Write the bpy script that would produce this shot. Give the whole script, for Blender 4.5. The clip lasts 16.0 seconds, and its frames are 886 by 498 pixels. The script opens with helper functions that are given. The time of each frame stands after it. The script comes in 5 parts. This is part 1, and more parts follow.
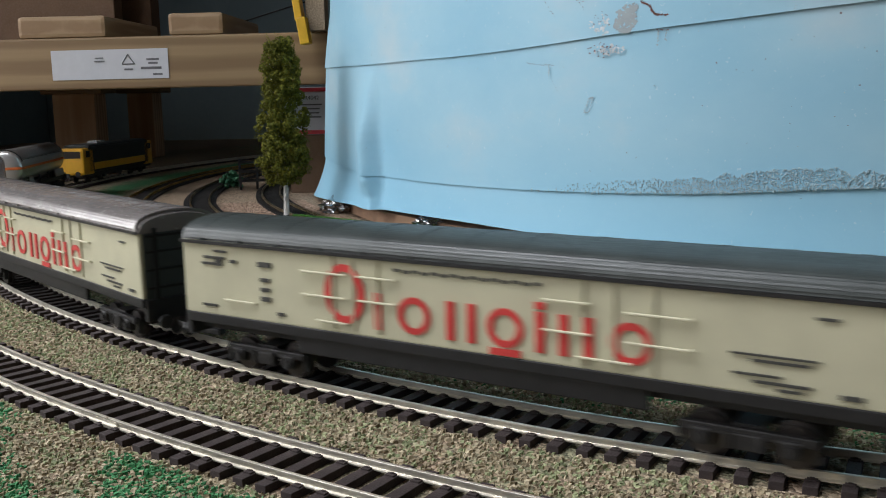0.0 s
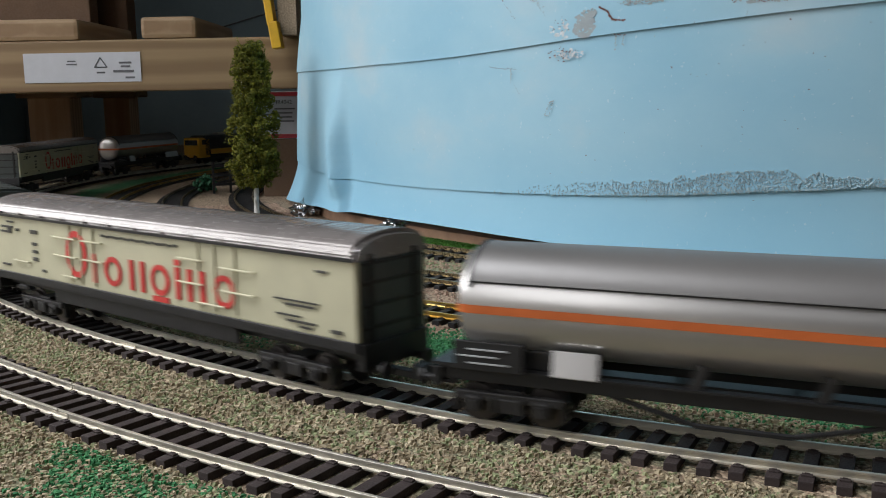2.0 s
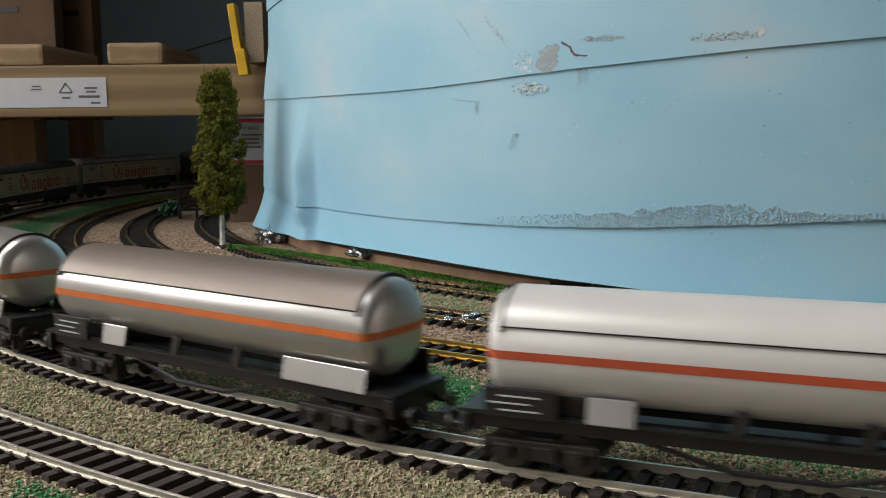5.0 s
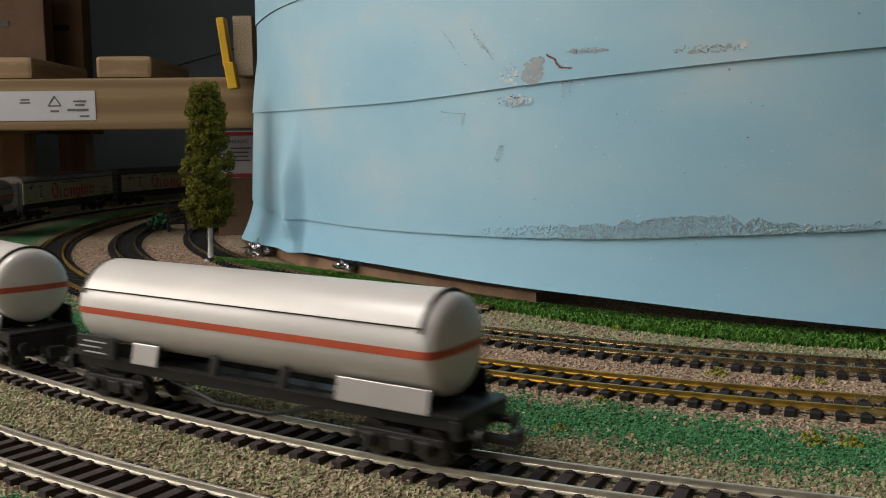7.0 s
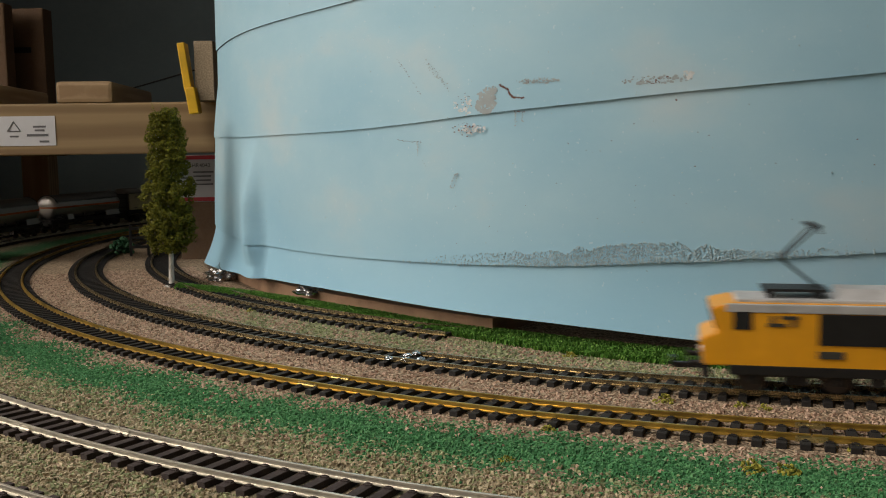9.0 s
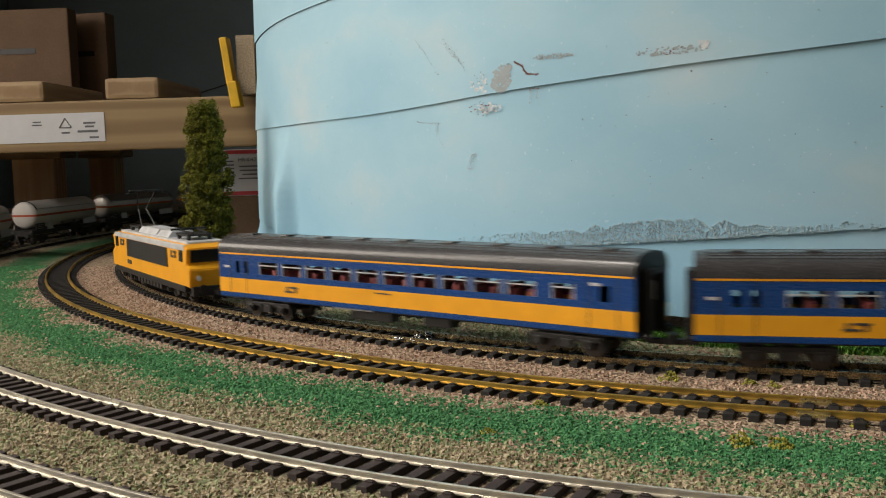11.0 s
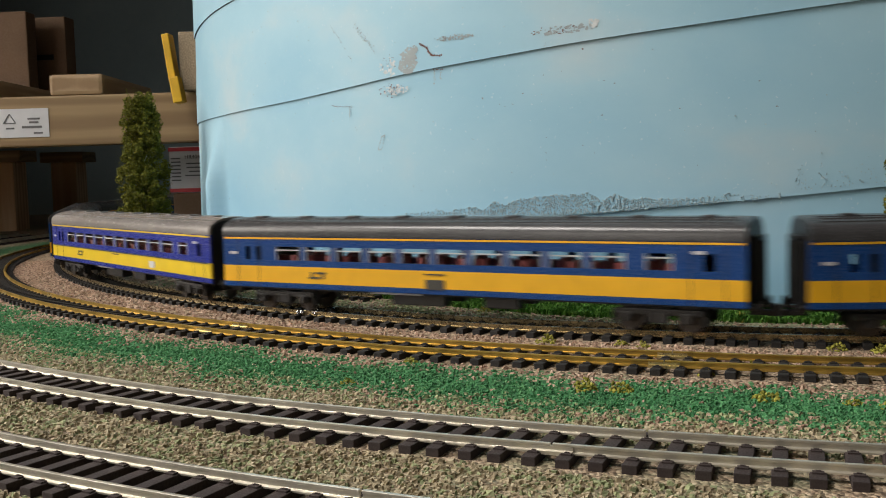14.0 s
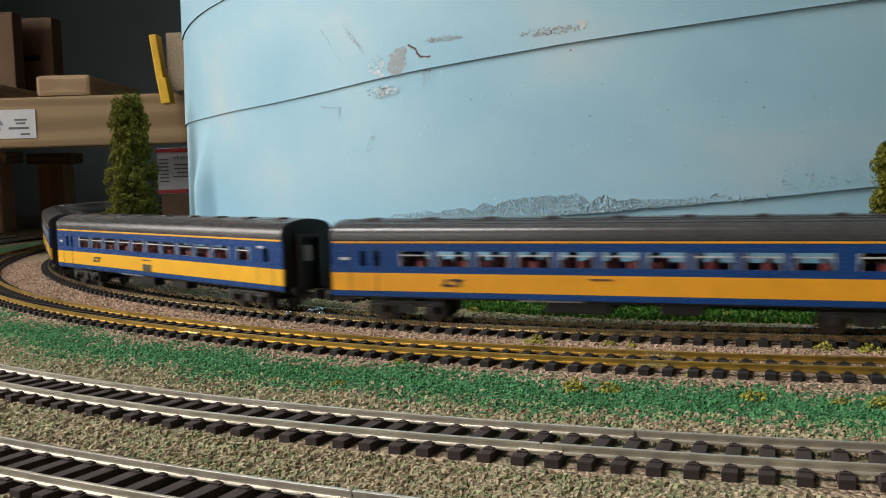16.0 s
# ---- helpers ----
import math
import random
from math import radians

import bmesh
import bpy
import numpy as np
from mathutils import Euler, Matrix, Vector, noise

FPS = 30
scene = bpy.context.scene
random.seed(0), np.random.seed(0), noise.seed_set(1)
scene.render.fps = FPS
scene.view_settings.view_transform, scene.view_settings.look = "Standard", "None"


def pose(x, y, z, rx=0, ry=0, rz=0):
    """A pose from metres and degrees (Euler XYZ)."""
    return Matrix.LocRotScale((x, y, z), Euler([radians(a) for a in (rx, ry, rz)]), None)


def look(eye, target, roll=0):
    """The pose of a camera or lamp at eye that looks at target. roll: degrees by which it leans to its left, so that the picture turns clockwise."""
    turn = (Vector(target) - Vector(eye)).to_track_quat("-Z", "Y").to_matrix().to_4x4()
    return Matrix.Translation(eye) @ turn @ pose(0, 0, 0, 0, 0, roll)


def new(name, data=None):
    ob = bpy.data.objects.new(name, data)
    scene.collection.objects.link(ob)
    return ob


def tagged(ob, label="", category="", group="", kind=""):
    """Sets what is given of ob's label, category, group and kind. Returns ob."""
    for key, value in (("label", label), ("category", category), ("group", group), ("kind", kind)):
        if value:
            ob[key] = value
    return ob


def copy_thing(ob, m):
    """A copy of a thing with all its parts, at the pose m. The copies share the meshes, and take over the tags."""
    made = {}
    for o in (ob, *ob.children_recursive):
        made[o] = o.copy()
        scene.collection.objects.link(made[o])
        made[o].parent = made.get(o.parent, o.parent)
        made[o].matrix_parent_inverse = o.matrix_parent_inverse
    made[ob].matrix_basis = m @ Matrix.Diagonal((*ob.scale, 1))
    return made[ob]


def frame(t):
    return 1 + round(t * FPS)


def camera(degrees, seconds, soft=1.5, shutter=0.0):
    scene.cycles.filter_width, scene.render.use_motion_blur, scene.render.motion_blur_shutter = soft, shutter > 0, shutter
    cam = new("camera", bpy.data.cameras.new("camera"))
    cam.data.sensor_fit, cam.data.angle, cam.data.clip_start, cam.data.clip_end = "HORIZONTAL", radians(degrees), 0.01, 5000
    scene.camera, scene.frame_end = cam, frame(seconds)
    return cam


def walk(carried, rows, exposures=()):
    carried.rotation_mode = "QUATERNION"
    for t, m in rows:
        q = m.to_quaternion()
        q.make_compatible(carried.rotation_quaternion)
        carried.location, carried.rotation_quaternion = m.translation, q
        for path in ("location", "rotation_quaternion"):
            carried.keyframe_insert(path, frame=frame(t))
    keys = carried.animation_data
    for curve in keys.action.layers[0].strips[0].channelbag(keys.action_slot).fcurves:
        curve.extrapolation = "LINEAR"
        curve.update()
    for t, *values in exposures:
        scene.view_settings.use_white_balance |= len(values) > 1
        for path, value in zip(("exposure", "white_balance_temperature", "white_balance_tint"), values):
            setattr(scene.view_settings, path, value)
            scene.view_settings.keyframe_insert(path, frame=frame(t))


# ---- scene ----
cam = camera(50.0, 16.0, soft=1.0, shutter=0.5)
PATH = [
    (0, (0.04336, 0.12791, 0.09959), (-0.01717, 1.11280, -0.06271), -1.25),
    (0.5, (0.04377, 0.12490, 0.09948), (-0.01487, 1.11024, -0.06072), -0.85),
    (1, (0.04429, 0.12264, 0.09739), (-0.01267, 1.10836, -0.06107), -0.49),
    (1.5, (0.05090, 0.12131, 0.09696), (0.00171, 1.10775, -0.05959), -0.85),
    (2, (0.05517, 0.12092, 0.09699), (0.01254, 1.10788, -0.05822), -0.96),
    (2.5, (0.05544, 0.11974, 0.09924), (0.01973, 1.10766, -0.05152), -0.81),
    (3, (0.05275, 0.11890, 0.10218), (0.01736, 1.10713, -0.04665), -0.55),
    (3.5, (0.05194, 0.11896, 0.10265), (0.01580, 1.10774, -0.04229), -0.39),
    (4, (0.05526, 0.11755, 0.10149), (0.02929, 1.10725, -0.03933), -0.64),
    (4.5, (0.05945, 0.11767, 0.10136), (0.04432, 1.10807, -0.03608), -0.69),
    (5, (0.05724, 0.11736, 0.10259), (0.04837, 1.10840, -0.03067), -0.53),
    (7.5, (0.06432, 0.11534, 0.10066), (0.06945, 1.10856, -0.01547), -0.61),
    (8, (0.07251, 0.11355, 0.10256), (0.10014, 1.10667, -0.01126), -0.62),
    (8.5, (0.06837, 0.11131, 0.10863), (0.10099, 1.10509, 0.00216), -0.70),
    (11, (0.10334, 0.11840, 0.09389), (0.05145, 1.11243, -0.00211), -1.64),
    (11.5, (0.11815, 0.11701, 0.08532), (0.04575, 1.11020, -0.00589), -1.29),
    (12, (0.13227, 0.11337, 0.07665), (0.06855, 1.10731, -0.01300), -1.22),
    (12.5, (0.13736, 0.10785, 0.07241), (0.07883, 1.10243, -0.01348), -1.26),
    (13, (0.14105, 0.10594, 0.07446), (0.09077, 1.10109, -0.01008), -1.32),
    (13.5, (0.14391, 0.10737, 0.07623), (0.10023, 1.10311, -0.00498), -1.26),
    (14, (0.14723, 0.10871, 0.07217), (0.10973, 1.10490, -0.00657), -1.58),
    (14.5, (0.14903, 0.10792, 0.07190), (0.11675, 1.10431, -0.00662), -1.82),
    (15, (0.14650, 0.10793, 0.07321), (0.11795, 1.10445, -0.00517), -1.76),
    (15.5, (0.14556, 0.10771, 0.07326), (0.11827, 1.10435, -0.00403), -1.60),
    (16, (0.14709, 0.10776, 0.07233), (0.12151, 1.10436, -0.00604), -1.65),
]
walk(cam, [(t, look(eye, target, roll)) for t, eye, target, roll in PATH],
     exposures=((0, -0.36, 6100, 11), (3, -0.44, 6300, 10.5), (5, -0.48, 6600, 10.5), (7.5, -0.73, 7200, 12.5), (8.7, -0.69, 7500, 13), (11, -0.34, 7350, 12), (12.5, -0.24, 7200, 11.5), (16, -0.19, 6850, 11)))

# ---- light ----
world = bpy.data.worlds.new("room_air")
scene.world = world
world.use_nodes = True
world.node_tree.nodes["Background"].inputs["Color"].default_value = (0.72, 0.76, 0.8, 1)
world.node_tree.nodes["Background"].inputs["Strength"].default_value = 0.02


def area_lamp(name, eye, target, width, height, watts, colour):
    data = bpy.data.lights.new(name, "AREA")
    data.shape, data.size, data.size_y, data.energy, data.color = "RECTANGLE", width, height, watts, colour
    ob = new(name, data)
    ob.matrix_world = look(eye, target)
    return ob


area_lamp("daylight_window", (-1.5, 0.60, 0.66), (0.0, 0.5, 0.03), 1.25, 1.15, 38, (1.0, 0.97, 0.93))
# unseen lamp added for reflections from the front left; no such window is known
area_lamp("side_window", (-1.5, -0.85, 0.70), (0.0, 0.4, 0.03), 0.9, 0.9, 10, (1.0, 0.97, 0.93))
area_lamp("roof_window", (-0.80, 0.25, 1.52), (-0.35, 0.38, 0.0), 0.9, 0.55, 32, (0.99, 0.98, 0.98))
# unseen lamp behind the camera, added to fill the sides that face it
area_lamp("rear_fill", (-0.8, -2.55, 1.2), (0.0, 0.4, 0.03), 2.4, 0.55, 3, (1.0, 0.98, 0.95))

# ---- geometry helpers ----
CX, CY = 0.52, 1.25          # the common centre of the curved tracks
RAIL_Z = 0.0045
R_A, R_B, R_C, R_D, R_E = 1.031, 0.970, 0.8595, 0.798, 0.7295


def polar(r, phi, z=0.0):
    """A point at radius r; phi in degrees, 0 towards the viewer, growing along the direction of travel."""
    a = radians(phi)
    return Vector((CX - r * math.sin(a), CY - r * math.cos(a), z))


def drift(r, phi):
    """Pulls all but the outermost track inward below 28 degrees to fit the camera's view."""
    return r - 0.0006 * (28 - phi) if r < 1.0 and phi < 28 else r


def on_track(r, phi, z=RAIL_Z):
    p = polar(drift(r, phi), phi, z)
    return pose(p.x, p.y, p.z, 0, 0, 180 - phi)


def mesh_of(name, bm, material, smooth=False):
    me = bpy.data.meshes.new(name)
    bm.normal_update()
    bm.to_mesh(me)
    bm.free()
    for m in (material if isinstance(material, (list, tuple)) else [material]):
        me.materials.append(m)
    if smooth:
        for p in me.polygons:
            p.use_smooth = True
    return me


def crisp(bm, degrees=38):
    """Keeps edges that turn more than this sharp under smooth shading."""
    for e in bm.edges:
        e.smooth = len(e.link_faces) == 2 and e.calc_face_angle(0.0) < radians(degrees)
    return bm


def part(name, bm, material, parent=None, label="", smooth=False):
    ob = new(name, mesh_of(name, bm, material, smooth))
    if parent:
        ob.parent = parent
    return tagged(ob, label=label) if label else ob


def empty(name):
    ob = new(name)
    ob.empty_display_size = 0.01
    return ob


def box(bm, x, y, z, sx, sy, sz, bevel=0.0, turn=None, mat=0):
    m = Matrix.Translation((x, y, z))
    if turn is not None:
        m = m @ turn
    geo = bmesh.ops.create_cube(bm, size=1, matrix=m @ Matrix.Diagonal((sx, sy, sz, 1)))
    faces = {f for v in geo["verts"] for f in v.link_faces}
    for f in faces:
        f.material_index = mat
    if bevel:
        edges = list({e for v in geo["verts"] for e in v.link_edges})
        bmesh.ops.bevel(bm, geom=edges, offset=bevel, segments=2, profile=0.6, affect="EDGES")
    return bm


def rod(bm, a, b, radius, segments=10, r2=None, caps=True):
    a, b = Vector(a), Vector(b)
    d = b - a
    m = Matrix.Translation((a + b) / 2) @ d.to_track_quat("Z", "Y").to_matrix().to_4x4()
    bmesh.ops.create_cone(bm, cap_ends=caps, segments=segments, radius1=radius, radius2=radius if r2 is None else r2, depth=d.length, matrix=m)
    return bm


def prism(bm, profile, x0, x1):
    """A closed outline (y, z), run from x0 to x1, with its ends."""
    n = len(profile)
    a = [bm.verts.new((x0, y, z)) for y, z in profile]
    b = [bm.verts.new((x1, y, z)) for y, z in profile]
    for i in range(n):
        j = (i + 1) % n
        bm.faces.new((a[i], a[j], b[j], b[i]))
    bm.faces.new(a[::-1])
    bm.faces.new(b)
    bmesh.ops.recalc_face_normals(bm, faces=bm.faces[:])
    return bm


def sweep(bm, profile, phi0, phi1, step, bend=lambda r, p, z: (r, z), closed=True):
    """A closed outline (r, z) run round the common centre."""
    n = max(2, int(abs(phi1 - phi0) / step) + 1)
    rings = []
    for i in range(n + 1):
        p = phi0 + (phi1 - phi0) * i / n
        rings.append([bm.verts.new(polar(*(lambda q: (q[0], p, q[1]))(bend(r, p, z)))) for r, z in profile])
    k = len(profile)
    for a, b in zip(rings[:-1], rings[1:]):
        for i in range(k if closed else k - 1):
            j = (i + 1) % k
            bm.faces.new((a[i], a[j], b[j], b[i]))
    if closed:
        bm.faces.new(rings[0][::-1])
        bm.faces.new(rings[-1])
    bmesh.ops.recalc_face_normals(bm, faces=bm.faces[:])
    return bm


def B():
    return bmesh.new()


# ---- materials ----
def material(name, build):
    m = bpy.data.materials.new(name)
    m.use_nodes = True
    nt = m.node_tree
    build(nt, nt.nodes, nt.links, nt.nodes["Principled BSDF"])
    return m


def coords(N, L, scale=(1, 1, 1), obj=True):
    t, mp = N.new("ShaderNodeTexCoord"), N.new("ShaderNodeMapping")
    L.new(t.outputs["Object" if obj else "Generated"], mp.inputs["Vector"])
    mp.inputs["Scale"].default_value = scale
    return mp.outputs["Vector"]


def noise_tex(N, L, vec, scale, detail=4, rough=0.55):
    n = N.new("ShaderNodeTexNoise")
    n.inputs["Scale"].default_value, n.inputs["Detail"].default_value, n.inputs["Roughness"].default_value = scale, detail, rough
    L.new(vec, n.inputs["Vector"])
    return n.outputs["Fac"]


def ramp(N, L, fac, stops):
    r = N.new("ShaderNodeValToRGB")
    el = r.color_ramp.elements
    while len(el) < len(stops):
        el.new(0.5)
    for e, (p, c) in zip(el, stops):
        e.position, e.color = p, (*c, 1)
    L.new(fac, r.inputs["Fac"])
    return r.outputs["Color"]


def mix(N, L, fac, a, b, mode="MIX"):
    m = N.new("ShaderNodeMix")
    m.data_type, m.blend_type = "RGBA", mode
    for sock, v in ((m.inputs["Factor"], fac), (m.inputs["A"], a), (m.inputs["B"], b)):
        if isinstance(v, (int, float)):
            sock.default_value = v
        elif isinstance(v, tuple):
            sock.default_value = (*v, 1)
        else:
            L.new(v, sock)
    return m.outputs["Result"]


def calc(N, L, op, a, b=0.0, clamp=False):
    m = N.new("ShaderNodeMath")
    m.operation, m.use_clamp = op, clamp
    for i, v in enumerate((a, b)):
        if isinstance(v, (int, float)):
            m.inputs[i].default_value = v
        else:
            L.new(v, m.inputs[i])
    return m.outputs[0]


def bump(N, L, bsdf, height, strength, distance):
    b = N.new("ShaderNodeBump")
    b.inputs["Strength"].default_value, b.inputs["Distance"].default_value = strength, distance
    L.new(height, b.inputs["Height"])
    L.new(b.outputs["Normal"], bsdf.inputs["Normal"])


def paint(name, colour, rough=0.5, metal=0.0, vary=0.25, scale=90, relief=0.15, coat=0.0, tint=None, even=0.2):
    """A painted or moulded surface with blotches and fine grain."""
    def build(nt, N, L, b):
        v = coords(N, L)
        big, fine = noise_tex(N, L, v, scale), noise_tex(N, L, v, scale * 14, 6)
        dark = tuple(c * (1 - vary) for c in colour)
        light = tuple(min(1, c * (1 + vary * 0.6)) for c in (tint or colour))
        c = ramp(N, L, big, [(0.3, dark), (0.7, light)])
        c = mix(N, L, calc(N, L, "MULTIPLY", fine, 0.25), c, dark)
        L.new(c, b.inputs["Base Color"])
        b.inputs["Metallic"].default_value = metal
        L.new(ramp(N, L, fine, [(0.3, (rough * (1 - even),) * 3), (0.7, (min(1, rough * (1 + even)),) * 3)]), b.inputs["Roughness"])
        b.inputs["Coat Weight"].default_value = coat
        bump(N, L, b, fine, relief, 0.0004)
    return material(name, build)


BALLAST = ((0.10, 0.068, 0.042), (0.33, 0.24, 0.16), (0.48, 0.375, 0.265))
def ground_build(nt, N, L, b):
    g = N.new("ShaderNodeNewGeometry")
    pos = g.outputs["Position"]
    vor = N.new("ShaderNodeTexVoronoi")
    vor.inputs["Scale"].default_value = 750
    L.new(pos, vor.inputs["Vector"])
    cell = N.new("ShaderNodeSeparateColor")
    L.new(vor.outputs["Color"], cell.inputs["Color"])
    stones = ramp(N, L, cell.outputs["Red"], [(0.0, BALLAST[0]), (0.5, BALLAST[1]), (1.0, BALLAST[2])])
    turf = ramp(N, L, cell.outputs["Green"], [(0.0, (0.02, 0.10, 0.035)), (0.6, (0.035, 0.18, 0.065)), (1.0, (0.09, 0.26, 0.11))])
    sage = ramp(N, L, cell.outputs["Green"], [(0.0, (0.13, 0.15, 0.085)), (1.0, (0.36, 0.36, 0.22))])
    d = N.new("ShaderNodeVectorMath"); d.operation = "SUBTRACT"
    L.new(pos, d.inputs[0]); d.inputs[1].default_value = (CX, CY, 0)
    ln = N.new("ShaderNodeVectorMath"); ln.operation = "LENGTH"
    L.new(d.outputs["Vector"], ln.inputs[0])
    wob = noise_tex(N, L, pos, 24, 5, 0.65)
    r = calc(N, L, "ADD", ln.outputs["Value"], calc(N, L, "MULTIPLY", calc(N, L, "SUBTRACT", wob, 0.5), 0.05))
    r = calc(N, L, "ADD", r, calc(N, L, "MULTIPLY", calc(N, L, "SUBTRACT", cell.outputs["Blue"], 0.5), 0.02))
    def band(lo, hi, soft=0.008):
        m = N.new("ShaderNodeMapRange"); m.interpolation_type = "SMOOTHSTEP"
        L.new(r, m.inputs["Value"])
        m.inputs["From Min"].default_value, m.inputs["From Max"].default_value = lo - soft, lo + soft
        m2 = N.new("ShaderNodeMapRange"); m2.interpolation_type = "SMOOTHSTEP"
        L.new(r, m2.inputs["Value"])
        m2.inputs["From Min"].default_value, m2.inputs["From Max"].default_value = hi - soft, hi + soft
        return calc(N, L, "SUBTRACT", m.outputs["Result"], m2.outputs["Result"], True)
    patch = noise_tex(N, L, pos, 55, 4, 0.7)
    pm = ramp(N, L, patch, [(0.42, (0, 0, 0)), (0.6, (1, 1, 1))])
    xyz = N.new("ShaderNodeSeparateXYZ")
    L.new(pos, xyz.inputs[0])
    east = N.new("ShaderNodeMapRange")
    L.new(xyz.outputs["X"], east.inputs["Value"])
    east.inputs["From Min"].default_value, east.inputs["From Max"].default_value = -0.10, 0.02
    c = mix(N, L, calc(N, L, "MULTIPLY", calc(N, L, "MULTIPLY", band(0.735, 0.780), 0.9), east.outputs["Result"]), stones, sage)
    c = mix(N, L, calc(N, L, "MULTIPLY", calc(N, L, "MULTIPLY", band(0.925, 1.3), 0.8), pm), c, sage)
    c = mix(N, L, calc(N, L, "MULTIPLY", band(0.886, 0.927), 1.0), c, turf)
    spots = ramp(N, L, noise_tex(N, L, pos, 33, 4, 0.6), [(0.62, (0, 0, 0)), (0.68, (1, 1, 1))])
    c = mix(N, L, calc(N, L, "MULTIPLY", band(1.06, 1.3), spots), c, turf)
    L.new(c, b.inputs["Base Color"])
    b.inputs["Roughness"].default_value = 0.95
    h = calc(N, L, "ADD", calc(N, L, "MULTIPLY", vor.outputs["Distance"], -1.0), calc(N, L, "MULTIPLY", noise_tex(N, L, pos, 300), 0.6))
    bump(N, L, b, h, 1.0, 0.0012)
M_GROUND = material("ballast_and_turf", ground_build)


def backdrop_build(nt, N, L, b):
    g = N.new("ShaderNodeNewGeometry")
    pos = g.outputs["Position"]
    mp = N.new("ShaderNodeMapping"); mp.inputs["Scale"].default_value = (1, 1, 1.7)
    L.new(pos, mp.inputs["Vector"])
    cloud = noise_tex(N, L, mp.outputs["Vector"], 9, 5, 0.55)
    c = ramp(N, L, cloud, [(0.28, (0.25, 0.46, 0.59)), (0.55, (0.31, 0.51, 0.62)), (0.80, (0.43, 0.54, 0.59))])
    z = N.new("ShaderNodeSeparateXYZ"); L.new(pos, z.inputs[0])
    low = N.new("ShaderNodeMapRange"); L.new(z.outputs["Z"], low.inputs["Value"])
    low.inputs["From Min"].default_value, low.inputs["From Max"].default_value = 0.07, 0.02
    c = mix(N, L, calc(N, L, "MULTIPLY", low.outputs["Result"], 0.5), c, (0.24, 0.52, 0.72))
    fleck = ramp(N, L, noise_tex(N, L, pos, 420, 2), [(0.70, (0, 0, 0)), (0.73, (1, 1, 1))])
    c = mix(N, L, calc(N, L, "MULTIPLY", fleck, 0.25), c, (0.7, 0.75, 0.78))
    L.new(c, b.inputs["Base Color"])
    b.inputs["Roughness"].default_value = 0.6
    b.inputs["Specular IOR Level"].default_value = 0.2
    bump(N, L, b, noise_tex(N, L, pos, 160, 5), 0.12, 0.001)
M_SKY = material("sky_blue_painted_sheet", backdrop_build)


def wood_build(base, dark, axis):
    def build(nt, N, L, b):
        s = [26, 26, 26]; s[axis] = 1.6
        v = coords(N, L, tuple(s))
        w = N.new("ShaderNodeTexWave"); w.wave_type = "RINGS"
        w.inputs["Scale"].default_value, w.inputs["Distortion"].default_value, w.inputs["Detail"].default_value = 1.2, 5.0, 4
        L.new(v, w.inputs["Vector"])
        fine = noise_tex(N, L, v, 12, 6)
        c = ramp(N, L, w.outputs["Fac"], [(0.2, base), (0.9, dark)])
        c = mix(N, L, calc(N, L, "MULTIPLY", fine, 0.35), c, dark)
        L.new(c, b.inputs["Base Color"])
        b.inputs["Roughness"].default_value = 0.6
        bump(N, L, b, fine, 0.2, 0.0008)
    return build
M_PINE = material("planed_pine", wood_build((0.27, 0.185, 0.09), (0.18, 0.112, 0.05), 0))
M_PINE_CROSS = material("planed_pine_batten", wood_build((0.33, 0.225, 0.125), (0.24, 0.15, 0.075), 1))
M_PINE_UP = material("planed_pine_upright", wood_build((0.50, 0.35, 0.21), (0.36, 0.22, 0.11), 2))
M_BOARD = paint("brown_fibreboard", (0.36, 0.22, 0.14), 0.85, vary=0.3, scale=60)
M_CHIP = paint("chipboard", (0.46, 0.37, 0.26), 0.85, vary=0.45, scale=700, relief=0.5)
M_SLEEPER = paint("black_plastic_sleeper", (0.011, 0.010, 0.010), 0.7, vary=0.4, scale=120)
M_SLEEPER_BROWN = paint("dark_brown_plastic_sleeper", (0.034, 0.023, 0.022), 0.75, vary=0.4, scale=120)
M_STEEL = paint("nickel_silver_rail", (0.78, 0.74, 0.64), 0.36, 0.8, 0.22, 70, 0.05)
M_BRASS = paint("brass_rail", (0.66, 0.45, 0.12), 0.34, 0.85, 0.4, 60, 0.05)
M_BRASS_DULL = paint("tarnished_brass_rail", (0.46, 0.37, 0.22), 0.28, 0.92, 0.4, 60, 0.1)
M_PLATE = paint("bright_rail_joiner", (0.78, 0.66, 0.36), 0.3, 1.0)
M_FOIL = paint("crumpled_foil", (0.75, 0.76, 0.78), 0.22, 1.0)
M_CREAM = paint("cream_van_paint", (0.51, 0.49, 0.345), 0.42, vary=0.10, scale=60)
M_RAILING = paint("pale_cream_handrail", (0.60, 0.575, 0.42), 0.4, vary=0.1)
M_RED = paint("red_lettering_paint", (0.55, 0.045, 0.04), 0.45, vary=0.12)
M_MARK = paint("black_marking_paint", (0.05, 0.05, 0.045), 0.5)
M_ROOF_DARK = paint("dark_grey_green_roof", (0.045, 0.055, 0.053), 0.38, vary=0.3, scale=45, coat=0.0)
M_ROOF_TAUPE = paint("weathered_taupe_roof", (0.27, 0.25, 0.24), 0.24, 0.25, vary=0.2, scale=40, coat=0.3)
M_FRAME = paint("black_underframe", (0.012, 0.012, 0.013), 0.45, vary=0.4, scale=150)
M_BOGIE = paint("dark_grey_bogie", (0.018, 0.017, 0.017), 0.5, vary=0.5, scale=200)
M_WHEEL = paint("blackened_wheel", (0.10, 0.09, 0.085), 0.35, 0.8)
